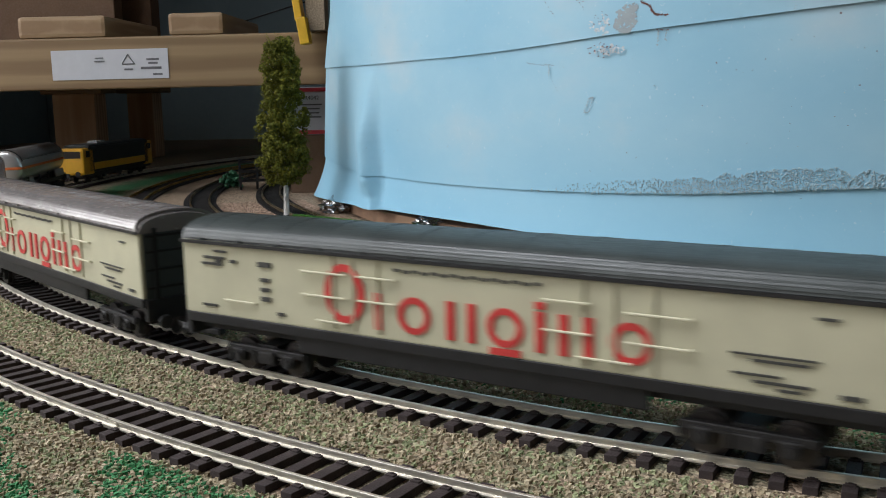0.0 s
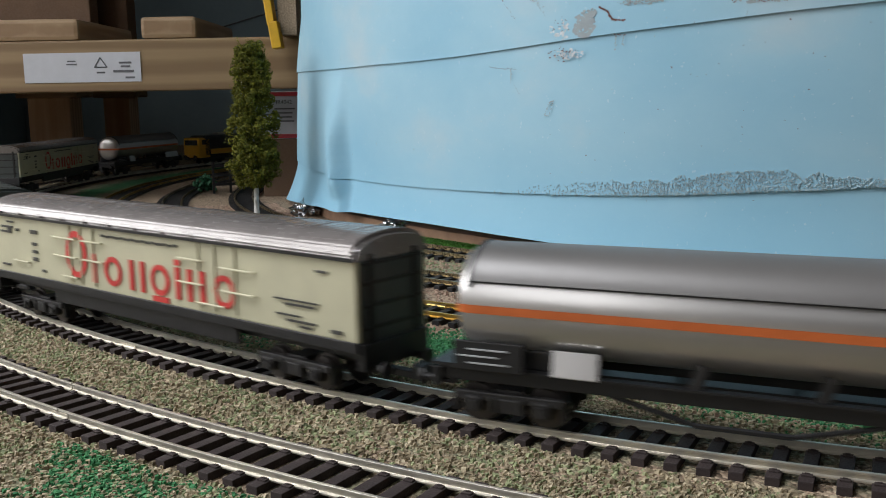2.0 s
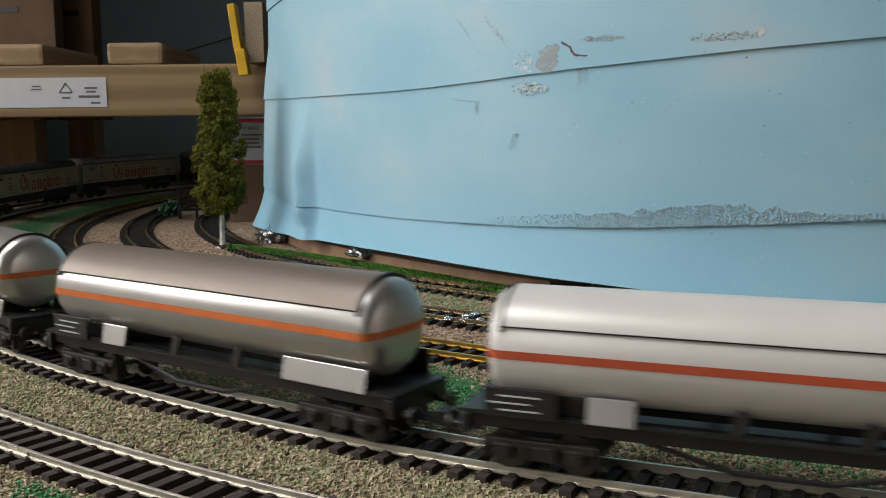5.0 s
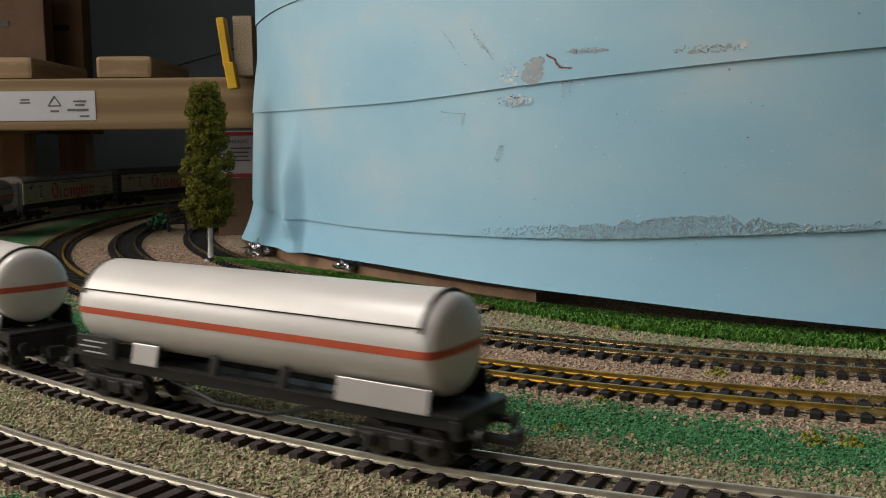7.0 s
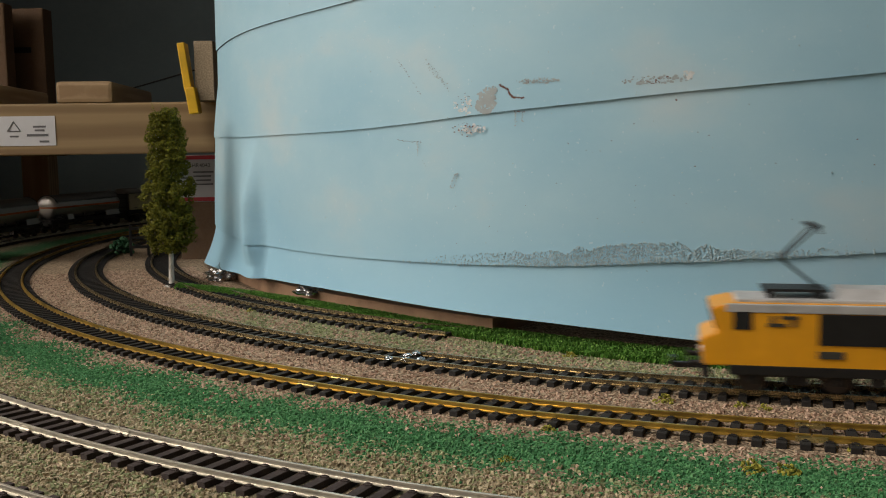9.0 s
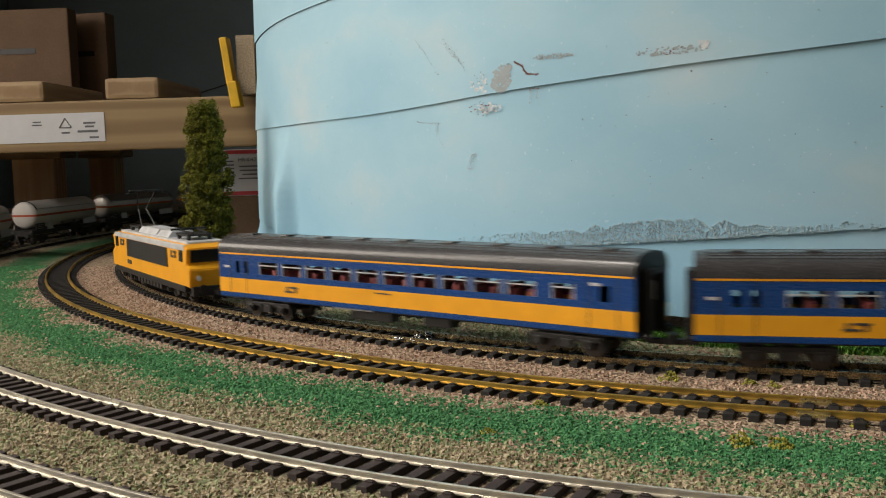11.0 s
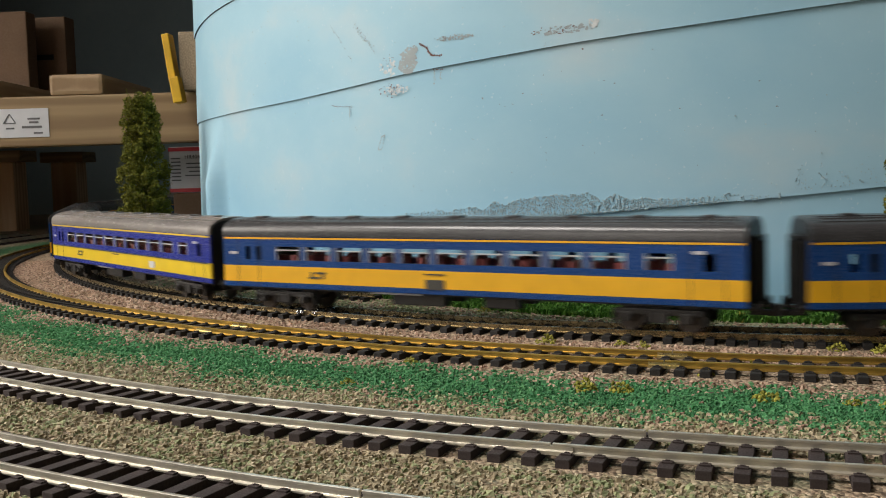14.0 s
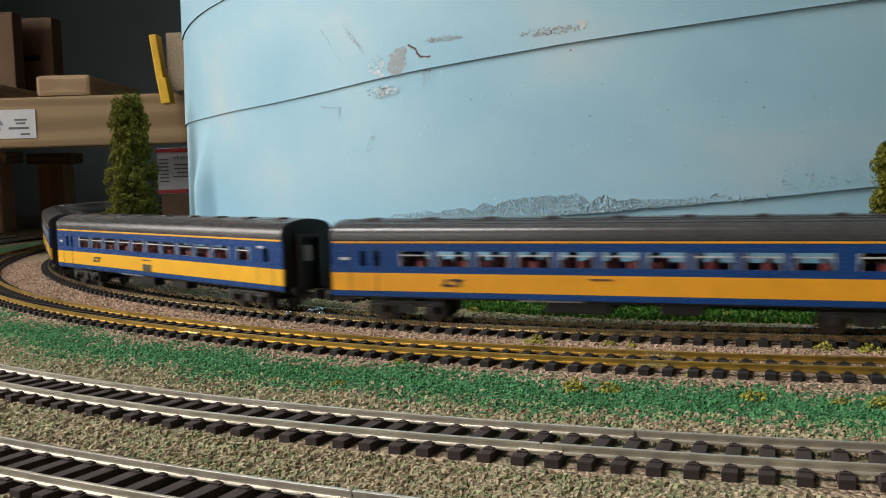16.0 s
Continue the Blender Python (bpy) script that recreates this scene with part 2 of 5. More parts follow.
M_TANK = paint("silver_tank_paint", (0.55, 0.54, 0.53), 0.30, 0.75, 0.06, 25, 0.0, even=0.06)
M_TANK_BROWN = paint("brownish_silver_tank_paint", (0.18, 0.148, 0.125), 0.42, 0.35, 0.08, 25, 0.0, even=0.06)
M_TANK_TOP = paint("dull_silver_tank_shield", (0.18, 0.175, 0.17), 0.42, 0.35, 0.08, 25, 0.0, even=0.06)
M_TANK_WHITE = paint("off_white_tank_paint", (0.64, 0.62, 0.60), 0.33, 0.1, 0.07, 30, 0.0, even=0.06)
M_DULL_RED = paint("dull_orange_red_stripe_paint", (0.50, 0.085, 0.035), 0.5, vary=0.15)
M_ORANGE = paint("orange_stripe_paint", (0.62, 0.15, 0.035), 0.45, vary=0.15)
M_NS_BLUE = paint("blue_coach_paint", (0.006, 0.050, 0.20), 0.27, vary=0.12)
M_NS_VIOLET = paint("violet_blue_coach_paint", (0.016, 0.030, 0.25), 0.27, vary=0.12)
M_NS_YELLOW = paint("yellow_coach_paint", (0.78, 0.42, 0.02), 0.38, vary=0.10, coat=0.2)
M_NS_ORANGE = paint("orange_yellow_coach_paint", (0.80, 0.36, 0.02), 0.38, vary=0.10, coat=0.2)
M_NS_LEMON = paint("lemon_coach_paint", (0.70, 0.50, 0.02), 0.38, vary=0.10, coat=0.2)
M_COACH_ROOF = paint("dark_grey_coach_roof", (0.05, 0.05, 0.053), 0.26, vary=0.2, coat=0.0)
M_SEAT = paint("dull_red_seat", (0.28, 0.05, 0.045), 0.7)
M_INSIDE = paint("grey_brown_interior", (0.22, 0.19, 0.16), 0.8)
M_RIM = paint("pale_window_rim", (0.55, 0.56, 0.58), 0.35)
M_GREY = paint("light_grey_plastic", (0.45, 0.46, 0.47), 0.5)
M_WHITE = paint("white_paper", (0.50, 0.51, 0.54), 0.6, vary=0.05)
M_INK = paint("grey_ink", (0.12, 0.12, 0.13), 0.7)
M_BOXRED = paint("red_carton", (0.42, 0.03, 0.04), 0.45)
M_CARD = paint("brown_cardboard", (0.14, 0.085, 0.05), 0.85, vary=0.15, scale=30)
M_WALL = paint("grey_teal_wall", (0.20, 0.265, 0.29), 0.9, vary=0.12, scale=6)
M_ROOM = paint("room_plaster", (0.20, 0.19, 0.18), 0.9, vary=0.1, scale=5)
M_CLAMP = paint("yellow_plastic_clamp", (0.72, 0.42, 0.02), 0.45, vary=0.15)
M_TRUNK = paint("pale_plastic_trunk", (0.58, 0.57, 0.54), 0.6)
M_PEEL = paint("bare_plaster_scar", (0.56, 0.60, 0.62), 0.85, vary=0.3, scale=300)
M_SMEAR = paint("grey_taupe_smear", (0.30, 0.35, 0.37), 0.85, vary=0.12, scale=160)
M_RUST = paint("rust_brown_scar", (0.16, 0.07, 0.06), 0.85, vary=0.3, scale=300)
M_GRIT = paint("grey_blue_grit", (0.35, 0.48, 0.54), 0.8, vary=0.4, scale=400)
M_SEAM = paint("dark_sheet_gap", (0.03, 0.04, 0.05), 0.8)


def leafy(name, a, b_, c_):
    def build(nt, N, L, b):
        g = N.new("ShaderNodeNewGeometry")
        col = ramp(N, L, g.outputs["Random Per Island"], [(0.0, a), (0.55, b_), (1.0, c_)])
        L.new(col, b.inputs["Base Color"])
        b.inputs["Roughness"].default_value = 0.85
        b.inputs["Subsurface Weight"].default_value = 0.0
    return material(name, build)
M_LEAF = leafy("olive_flock", (0.06, 0.065, 0.002), (0.115, 0.12, 0.003), (0.19, 0.185, 0.006))
M_GRASS = leafy("grass_green_mat", (0.03, 0.11, 0.014), (0.08, 0.25, 0.03), (0.18, 0.38, 0.07))
M_MOSS = leafy("yellow_green_tuft", (0.14, 0.14, 0.015), (0.24, 0.235, 0.03), (0.36, 0.34, 0.06))
M_SHRUB = leafy("dark_green_shrub", (0.01, 0.06, 0.03), (0.02, 0.11, 0.05), (0.05, 0.16, 0.08))


def grain_build(nt, N, L, b):
    g = N.new("ShaderNodeNewGeometry")
    col = ramp(N, L, g.outputs["Random Per Island"], [(0.0, (0.17, 0.11, 0.075)), (0.45, (0.37, 0.25, 0.18)), (1.0, (0.54, 0.39, 0.30))])
    L.new(col, b.inputs["Base Color"])
    b.inputs["Roughness"].default_value = 0.9
M_GRAIN = material("pinkish_ballast_grain", grain_build)
M_GRAIN_TAN = leafy("tan_ballast_grain", (0.165, 0.132, 0.080), (0.335, 0.278, 0.175), (0.49, 0.42, 0.29))
M_GRAIN_SAGE = leafy("sage_scatter", (0.13, 0.15, 0.075), (0.25, 0.285, 0.145), (0.37, 0.395, 0.22))
M_GRAIN_TURF = leafy("emerald_scatter", (0.022, 0.11, 0.038), (0.038, 0.20, 0.07), (0.10, 0.29, 0.12))


def glass_build(nt, N, L, b):
    b.inputs["Base Color"].default_value = (0.8, 0.85, 0.88, 1)
    b.inputs["Roughness"].default_value = 0.05
    b.inputs["Transmission Weight"].default_value = 1.0
    b.inputs["IOR"].default_value = 1.1
M_GLASS = material("clear_window_glazing", glass_build)
M_GLASS_DARK = paint("dark_cab_glass", (0.015, 0.017, 0.02), 0.1, vary=0.1)

# ---- room ----
def room():
    x0, x1, y0, y1, z0, z1 = -1.65, 2.3, -2.65, 2.55, -0.85, 1.6
    def slab(name, x, y, z, sx, sy, sz, m, label, cat):
        return tagged(part(name, box(B(), x, y, z, sx, sy, sz), m), label, cat, kind="structure")
    slab("floor", (x0 + x1) / 2, (y0 + y1) / 2, z0 - 0.03, x1 - x0, y1 - y0, 0.06, M_BOARD, "dull brown room floor", "floor")
    slab("ceiling", (x0 + x1) / 2, (y0 + y1) / 2, z1 + 0.03, x1 - x0, y1 - y0, 0.06, M_ROOM, "plain plaster ceiling", "ceiling")
    slab("wall_north", (x0 + x1) / 2, y1 + 0.03, (z0 + z1) / 2, x1 - x0, 0.06, z1 - z0, M_WALL, "grey-teal painted wall behind the layout", "wall")
    slab("wall_east", x1 + 0.03, (y0 + y1) / 2, (z0 + z1) / 2, 0.06, y1 - y0 + 0.12, z1 - z0, M_ROOM, "plain plaster wall", "wall")
    slab("wall_south", (x0 + x1) / 2, y0 - 0.03, (z0 + z1) / 2, x1 - x0, 0.06, z1 - z0, M_ROOM, "plain plaster wall", "wall")
    # added wall: keeps the window light off the back of the layout
    slab("light_block_wall", -1.15, 1.895, (z0 + z1) / 2, 0.06, 1.29, z1 - z0, M_WALL, "grey-teal wall added beside the back of the layout to block light", "wall")
    # out-of-view panel, added so that the overhead light leaves the back dark
    slope = part("light_block_panel", box(B(), 0, 0, 0, 1.5, 1.88, 0.04), M_ROOM)
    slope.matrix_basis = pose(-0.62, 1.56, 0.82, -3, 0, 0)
    tagged(slope, "sloping panel added out of view to shade the back of the layout", "ceiling", kind="structure")
    slab("wall_west", x0 - 0.03, (y0 + y1) / 2, (z0 + z1) / 2, 0.06, y1 - y0 + 0.12, z1 - z0, M_ROOM, "plain plaster wall", "wall")


def baseboard():
    bm = B()
    bmesh.ops.create_grid(bm, x_segments=60, y_segments=60, size=0.5, matrix=Matrix.Translation((0.35, 1.1, 0)) @ Matrix.Diagonal((3.3, 2.6, 1, 1)))
    top = bm.faces[:]
    geo = bmesh.ops.extrude_face_region(bm, geom=top)
    for v in geo["geom"]:
        if isinstance(v, bmesh.types.BMVert):
            v.co.z -= 0.02
    bmesh.ops.recalc_face_normals(bm, faces=bm.faces[:])
    tagged(part("ground", bm, M_GROUND), "layout board strewn with pinkish ballast and green turf", "ground", kind="structure")


# ---- tracks ----
RAIL_PROFILE = [(-0.0011, -0.0025), (0.0011, -0.0025), (0.0011, -0.0021), (0.0003, -0.0018), (0.0003, -0.0008),
                (0.0006, -0.0006), (0.0006, -0.0001), (0.0004, 0.0), (-0.0004, 0.0), (-0.0006, -0.0001), (-0.0006, -0.0006),
                (-0.0003, -0.0008), (-0.0003, -0.0018), (-0.0011, -0.0021)]


def sleeper_mesh(m):
    bm = B()
    box(bm, 0, 0, 0.0011, 0.0037, 0.0300, 0.0024, 0.0002)
    for s in (-1, 1):
        for e in (-1, 1):
            box(bm, 0, s * 0.00885 + e * 0.0019, 0.0023, 0.0026, 0.0018, 0.0008)
            box(bm, 0, s * 0.00885 + e * 0.0014, 0.0025, 0.0012, 0.0006, 0.0008)
    return mesh_of("sleeper", bm, m)


def track(name, r, phi0, phi1, near0, near1, rail_mat, sleeper_mat, label, pitch=0.0083, joints=()):
    t = empty(name)
    tagged(t, label, "model railway track", kind="structure")
    for s in (-1, 1):
        prof = [(r + s * 0.00885 + y, RAIL_Z + z) for y, z in RAIL_PROFILE]
        cuts = [phi0, *sorted(j for j, side in joints if side == s), phi1]
        bm = B()
        for a, b in zip(cuts[:-1], cuts[1:]):
            sweep(bm, prof, a + (0.02 if a != phi0 else 0), b - (0.02 if b != phi1 else 0), 0.25, lambda q, p, z: (q + drift(r, p) - r, z))
        part("rail", crisp(bm, 20), rail_mat, t, smooth=True)
    me = sleeper_mesh(sleeper_mat)
    far = []
    step = math.degrees(pitch / r)
    n = int((phi1 - phi0) / step)
    rng = random.Random(name)
    for i in range(n):
        p = phi0 + (i + 0.5) * step + rng.uniform(-0.02, 0.02)
        m = on_track(r, p, 0.0) @ pose(0, 0, 0, 0, 0, rng.uniform(-0.6, 0.6))
        if near0 <= p <= near1:
            ob = new("sleeper", me)
            ob.parent = t
            ob.matrix_basis = m
        else:
            far.append(m)
    if far:
        bm = B()
        for m in far:
            bmesh.ops.create_cube(bm, size=1, matrix=m @ Matrix.Translation((0, 0, 0.0011)) @ Matrix.Diagonal((0.0037, 0.03, 0.0024, 1)))
        tagged(part("far_sleepers", bm, sleeper_mat, t), kind="stuff")
    return t


def joiner(r, phi, side, mat, label, length=0.011):
    """A sheet-metal sleeve round the foot and web of one rail."""
    bm = B()
    prof = [(-0.0011, -0.0027), (0.0016, -0.0027), (0.0016, -0.0018), (0.0007, -0.0015), (0.0007, -0.0007), (-0.0007, -0.0007), (-0.0007, -0.0015), (-0.0011, -0.0018)]
    half = math.degrees(length / 2 / r)
    sweep(bm, [(r + side * 0.00885 + y, RAIL_Z + z) for y, z in prof], phi - half, phi + half, 0.2, lambda q, p, z: (q + drift(r, p) - r, z))
    tagged(part("rail_joiner", bm, mat), label, "rail joiner")


def tracks():
    track("track_outer", R_A, -8, 100, 3, 52, M_STEEL, M_SLEEPER_BROWN, "bright nickel-silver curved track on dark sleepers", joints=((35.0, 1), (36.2, -1), (23, -1)))
    track("track_freight", R_B, -8, 351.5, 3, 62, M_STEEL, M_SLEEPER_BROWN, "nickel-silver curved track used by the freight train", joints=((38.2, 1), (36.0, -1), (21.4, 1), (20.2, -1)))
    track("track_brass", R_C, -8, 351.5, 3, 78, M_BRASS, M_SLEEPER, "brass-railed curved track on black sleepers", joints=((35.2, 1), (34.9, -1), (20.9, 1), (20.9, -1)))
    track("track_passenger", R_D, -8, 351.5, 3, 84, M_BRASS_DULL, M_SLEEPER, "tarnished brass curved track used by the passenger train")
    track("track_disused", R_E, 36, 130, 38, 84, M_BRASS_DULL, M_SLEEPER, "disused curved track half buried under a grass strip")
    for r, phi, s, m in ((R_C, 35.2, 1, M_PLATE), (R_C, 34.9, -1, M_PLATE), (R_C, 20.9, 1, M_PLATE), (R_C, 20.9, -1, M_PLATE), (R_C, 49.0, -1, M_PLATE),
                         (R_C, 51.5, 1, M_PLATE), (R_B, 38.2, 1, M_STEEL), (R_B, 36.0, -1, M_STEEL), (R_B, 21.4, 1, M_STEEL), (R_A, 35.0, 1, M_STEEL)):
        joiner(r, phi, s, m, "small bright metal joiner clasping two rail ends")


# ---- backdrop ----
SEAMS = (((-14, 0.0), (14, 0.005), (19, 0.0084), (25.4, 0.0116), (30, 0.0146), (34.4, 0.0153), (40, 0.0166), (44.4, 0.017), (51, 0.0154), (59, 0.0127), (66, 0.008), (75, 0.0)),
         ((-14, 0.088), (14, 0.0625), (18, 0.0575), (21.3, 0.0545), (25.5, 0.0507), (30, 0.0462), (33, 0.0443), (36, 0.0427), (40, 0.0413), (44, 0.040), (50, 0.0391), (65, 0.040), (80, 0.041)),
         ((-14, 0.170), (14.7, 0.1445), (18.3, 0.1416), (21.5, 0.1385), (25.6, 0.1359), (30, 0.1315), (33, 0.1299), (36.4, 0.1266), (39.5, 0.1241), (44, 0.122), (56, 0.1214), (63, 0.1227), (80, 0.126)),
         ((-14, 0.27), (15, 0.232), (30, 0.210), (44, 0.2025), (56, 0.2017), (60, 0.200), (63, 0.198), (80, 0.190)),
         ((-14, 0.36), (15, 0.33), (70, 0.30)))
# plan of the backdrop: it tightens towards its free end
PLAN = ((-14, 0.732), (25, 0.735), (33, 0.732), (38, 0.724), (47, 0.709), (56, 0.697), (62, 0.690), (69, 0.679), (78, 0.672))
GRID = np.linspace(-20, 85, 1051)


def eased(knots, reach):
    """The knots' broken line, averaged over a few degrees to a smooth curve."""
    return np.mean([np.interp(GRID + d, [a for a, v in knots], [v for a, v in knots]) for d in np.linspace(-reach, reach, 9)], axis=0)


SEAM_CURVES = [eased(k, 2.5) for k in SEAMS]
PLAN_CURVE = eased(PLAN, 4.0)


def seam_z(k, phi):
    """Height of the lower edge of sheet k (0 lowest) along the backdrop."""
    return float(np.interp(phi, GRID, SEAM_CURVES[k]))


def plan_r(phi):
    return float(np.interp(phi, GRID, PLAN_CURVE))


def sheet_r(phi, z):
    r = plan_r(phi)
    if z < 0.04:
        r += (0.004 + 0.008 * max(0, min(1, (phi - 52) / 8))) * ((0.04 - z) / 0.04) ** 1.5
    # an upright fold below the second seam: it swells slowly from the free end and drops off steeply
    u = phi - 53.8 - 10 * z
    r += 0.0140 * math.exp(-(u / (2.6 if u > 0 else 0.5)) ** 2) * max(0, min(1, (0.119 - z) / 0.05)) * max(0.6, min(1, (z - 0.005) / 0.03))
    return r


def sheet_end(z):
    """The free end leans: the sheets reach further at the foot."""
    return 75 - 51 * z if z < 0.125 else max(64.5, 68.6 - 93 * (z - 0.125))


def backdrop():
    back = empty("backdrop")
    tagged(back, "curved sky-blue painted backdrop of overlapping sheets, scuffed and peeling", "backdrop", kind="structure")
    for k in range(4):
        bm = B()
        n, m = 900, 14
        def row(u, lift):
            out = []
            for j in range(m + 1):
                p = -14 + 82 * u
                for _ in range(2):
                    lo, hi = seam_z(k, p), seam_z(k + 1, p) + 0.006
                    z = lo + (hi - lo) * j / m
                    p = -14 + (sheet_end(z) + 14) * u
                out.append(polar(sheet_r(p, z) + lift + 0.0012 * (1 - min(1, j / m * 1.1)), p, z))
            return out
        top = [row(i / n, 0.0) for i in range(n + 1)]
        low = [row(i / n, -0.0011) for i in range(n + 1)]
        for table, flip in ((top, False), (low, True)):
            rows = [[bm.verts.new(c) for c in line] for line in table]
            for i in range(n):
                for j in range(m):
                    q = (rows[i][j], rows[i + 1][j], rows[i + 1][j + 1], rows[i][j + 1])
                    f = bm.faces.new(q[::-1] if flip else q)
                    f.smooth = True
        # cut edges have corners of their own, so that they stay crisp
        for i in range(n):
            bm.faces.new([bm.verts.new(v) for v in (top[i][0], low[i][0], low[i + 1][0], top[i + 1][0])]).material_index = 1
        for j in range(m):
            bm.faces.new([bm.verts.new(v) for v in (top[n][j], low[n][j], low[n][j + 1], top[n][j + 1])])
        part("sheet", bm, [M_SKY, M_SEAM], back)
    return back


room()
baseboard()
tracks()
backdrop()


# ---- timber frame, clamp and boxes at the back ----
def timber(name, size, place, m, label, turn=(0, 0, 0), bevel=0.002):
    ob = part(name, box(B(), 0, 0, 0, *size, bevel), m)
    ob.matrix_basis = pose(*place, *turn)
    return tagged(ob, label, "timber")


def back_frame():
    timber("beam", (1.003, 0.03, 0.0485), (-0.6165, 1.045, 0.1343), M_PINE, "planed pine beam carrying a paper label")
    for x, w in ((-0.2445, 0.053), (-0.3745, 0.085), (-0.60, 0.07)):
        timber("cross_timber", (w, 0.16, 0.0205), (x, 1.112, 0.1690), M_PINE_CROSS, "sawn pine batten lying across the beam", (0, 0, 2), 0.004)
    for x, y, w in ((-0.622, 1.62, 0.068), (-0.569, 1.76, 0.045), (-0.90, 1.62, 0.068)):
        post = timber("post", (w, 0.045, 0.11), (x, y, 0.055), M_PINE_UP, "pine post standing behind the tracks")
        part("cap", box(B(), 0.0, 0, 0.064, w + 0.03, 0.06, 0.018, 0.002), M_PINE, post, "short pine block on the post")
    label = part("paper_label", box(B(), 0, 0, 0, 0.1135, 0.0006, 0.0278), M_WHITE)
    label.matrix_basis = pose(-0.326, 1.0295, 0.133)
    tagged(label, "white printed paper label stuck on the beam", "label")
    for x, z, w, h in ((0.042, 0.004, 0.012, 0.0018), (0.042, 0.0005, 0.009, 0.0018), (0.040, -0.004, 0.020, 0.0022), (0.046, -0.010, 0.009, 0.0018),
                       (-0.010, 0.006, 0.008, 0.0012), (-0.010, 0.003, 0.010, 0.0012), (0.018, -0.005, 0.008, 0.0016)):
        part("print_bar", box(B(), x, -0.0005, z, w, 0.0004, h), M_INK, label)
    bm = B()
    for a, b in (((0.012, 0.0), (0.018, 0.009)), ((0.018, 0.009), (0.024, 0.0)), ((0.012, 0.0), (0.024, 0.0))):
        rod(bm, (a[0], -0.0006, a[1]), (b[0], -0.0006, b[1]), 0.0005, 6)
    part("print_tree", bm, M_INK, label)
    timber("chipboard_block", (0.0175, 0.02, 0.0545), (-0.1235, 1.022, 0.1858), M_CHIP, "chipboard offcut clamped to the backdrop edge", (0, 0, 0), 0.0006)
    clamp = empty("clamp")
    tagged(clamp, "yellow plastic spring clamp gripping a chipboard block", "clamp")
    bm = B()
    box(bm, -0.1400, 1.012, 0.189, 0.007, 0.016, 0.044, 0.001, pose(0, 0, 0, 0, -7, 0))
    part("jaw", bm, M_CLAMP, clamp)
    bm = B()
    box(bm, -0.1335, 1.008, 0.158, 0.009, 0.016, 0.024, 0.001, pose(0, 0, 0, 0, -8, 0))
    part("grip", bm, M_CLAMP, clamp)
    # cartons
    carton = part("carton", box(B(), 0, 0, 0, 0.16, 0.08, 0.0484, 0.001), M_WHITE)
    carton.matrix_basis = pose(-0.0975, 1.145, 0.0840, 0, 0, 2)
    tagged(carton, "white model carton with red borders and black print", "box")
    for z in (0.0215, -0.0215):
        part("red_border", box(B(), 0, -0.0403, z, 0.1605, 0.0012, 0.004), M_BOXRED, carton)
    for i in range(4):
        part("print_bar", box(B(), -0.052 - 0.001 * (i % 2), -0.0406, 0.0065 - 0.0042 * i, 0.021 - 0.003 * (i % 3), 0.0005, 0.0014), M_INK, carton)
    for i in range(7):
        part("bar_code", box(B(), -0.073, -0.0406, 0.012 - 0.0038 * i, 0.010, 0.0005, 0.0014), M_INK, carton)
    text = bpy.data.curves.new("code_print", "FONT")
    text.body, text.size, text.extrude = "HR4042", 0.0058, 0.0001
    ob = new("code_print", text)
    ob.data.materials.append(M_MARK)
    ob.parent = carton
    ob.matrix_basis = pose(-0.0635, -0.0407, 0.0115, 90, 0, 0)
    low = part("carton", box(B(), 0, 0, 0, 0.15, 0.08, 0.0596, 0.001), M_CARD)
    low.matrix_basis = pose(-0.10, 1.145, 0.0298, 0, 0, 2)
    tagged(low, "brown and red printed carton under the white one", "box")
    bm = B()
    bmesh.ops.create_circle(bm, cap_ends=True, segments=24, radius=0.014, matrix=pose(-0.022, -0.0406, 0.002, 90, 0, 0))
    part("red_disc", bm, M_BOXRED, low)
    for x, y, w, d, rz in ((-0.63, 1.50, 0.26, 0.03, 0), (-0.565, 1.56, 0.20, 0.03, -4)):
        c = part("cardboard_box", box(B(), 0, 0, 0, w, d, 0.16, 0.002), M_CARD)
        c.matrix_basis = pose(x, y, 0.244, 0, 0, rz)
        tagged(c, "flattened brown cardboard box standing on the shelf", "cardboard box")
        part("slot", box(B(), 0.05, -d / 2 - 0.0006, 0.02, 0.06, 0.001, 0.008), M_FRAME, c)
    shelf = timber("shelf_board", (0.68, 0.75, 0.016), (-0.772, 1.56, 0.156), M_BOARD, "dark fibreboard shelf resting on the posts")
    bm = B()
    for a, b in zip(((-0.95, 0.196), (-0.80, 0.234), (-0.68, 0.2636)), ((-0.80, 0.234), (-0.68, 0.2636), (-0.42, 0.3355))):
        rod(bm, (a[0], 2.546, a[1]), (b[0], 2.546, b[1]), 0.0018, 6)
    tagged(part("wall_cable", bm, M_FRAME), "thin black cable running along the grey-teal wall", "cable")


back_frame()


# ---- vegetation and loose things on the layout ----
def blob_mesh(bm, centre, size, rng):
    geo = bmesh.ops.create_icosphere(bm, subdivisions=1, radius=size, matrix=Matrix.Translation(centre))
    for v in geo["verts"]:
        v.co += Vector((rng.uniform(-1, 1), rng.uniform(-1, 1), rng.uniform(-1, 1))) * size * 0.35


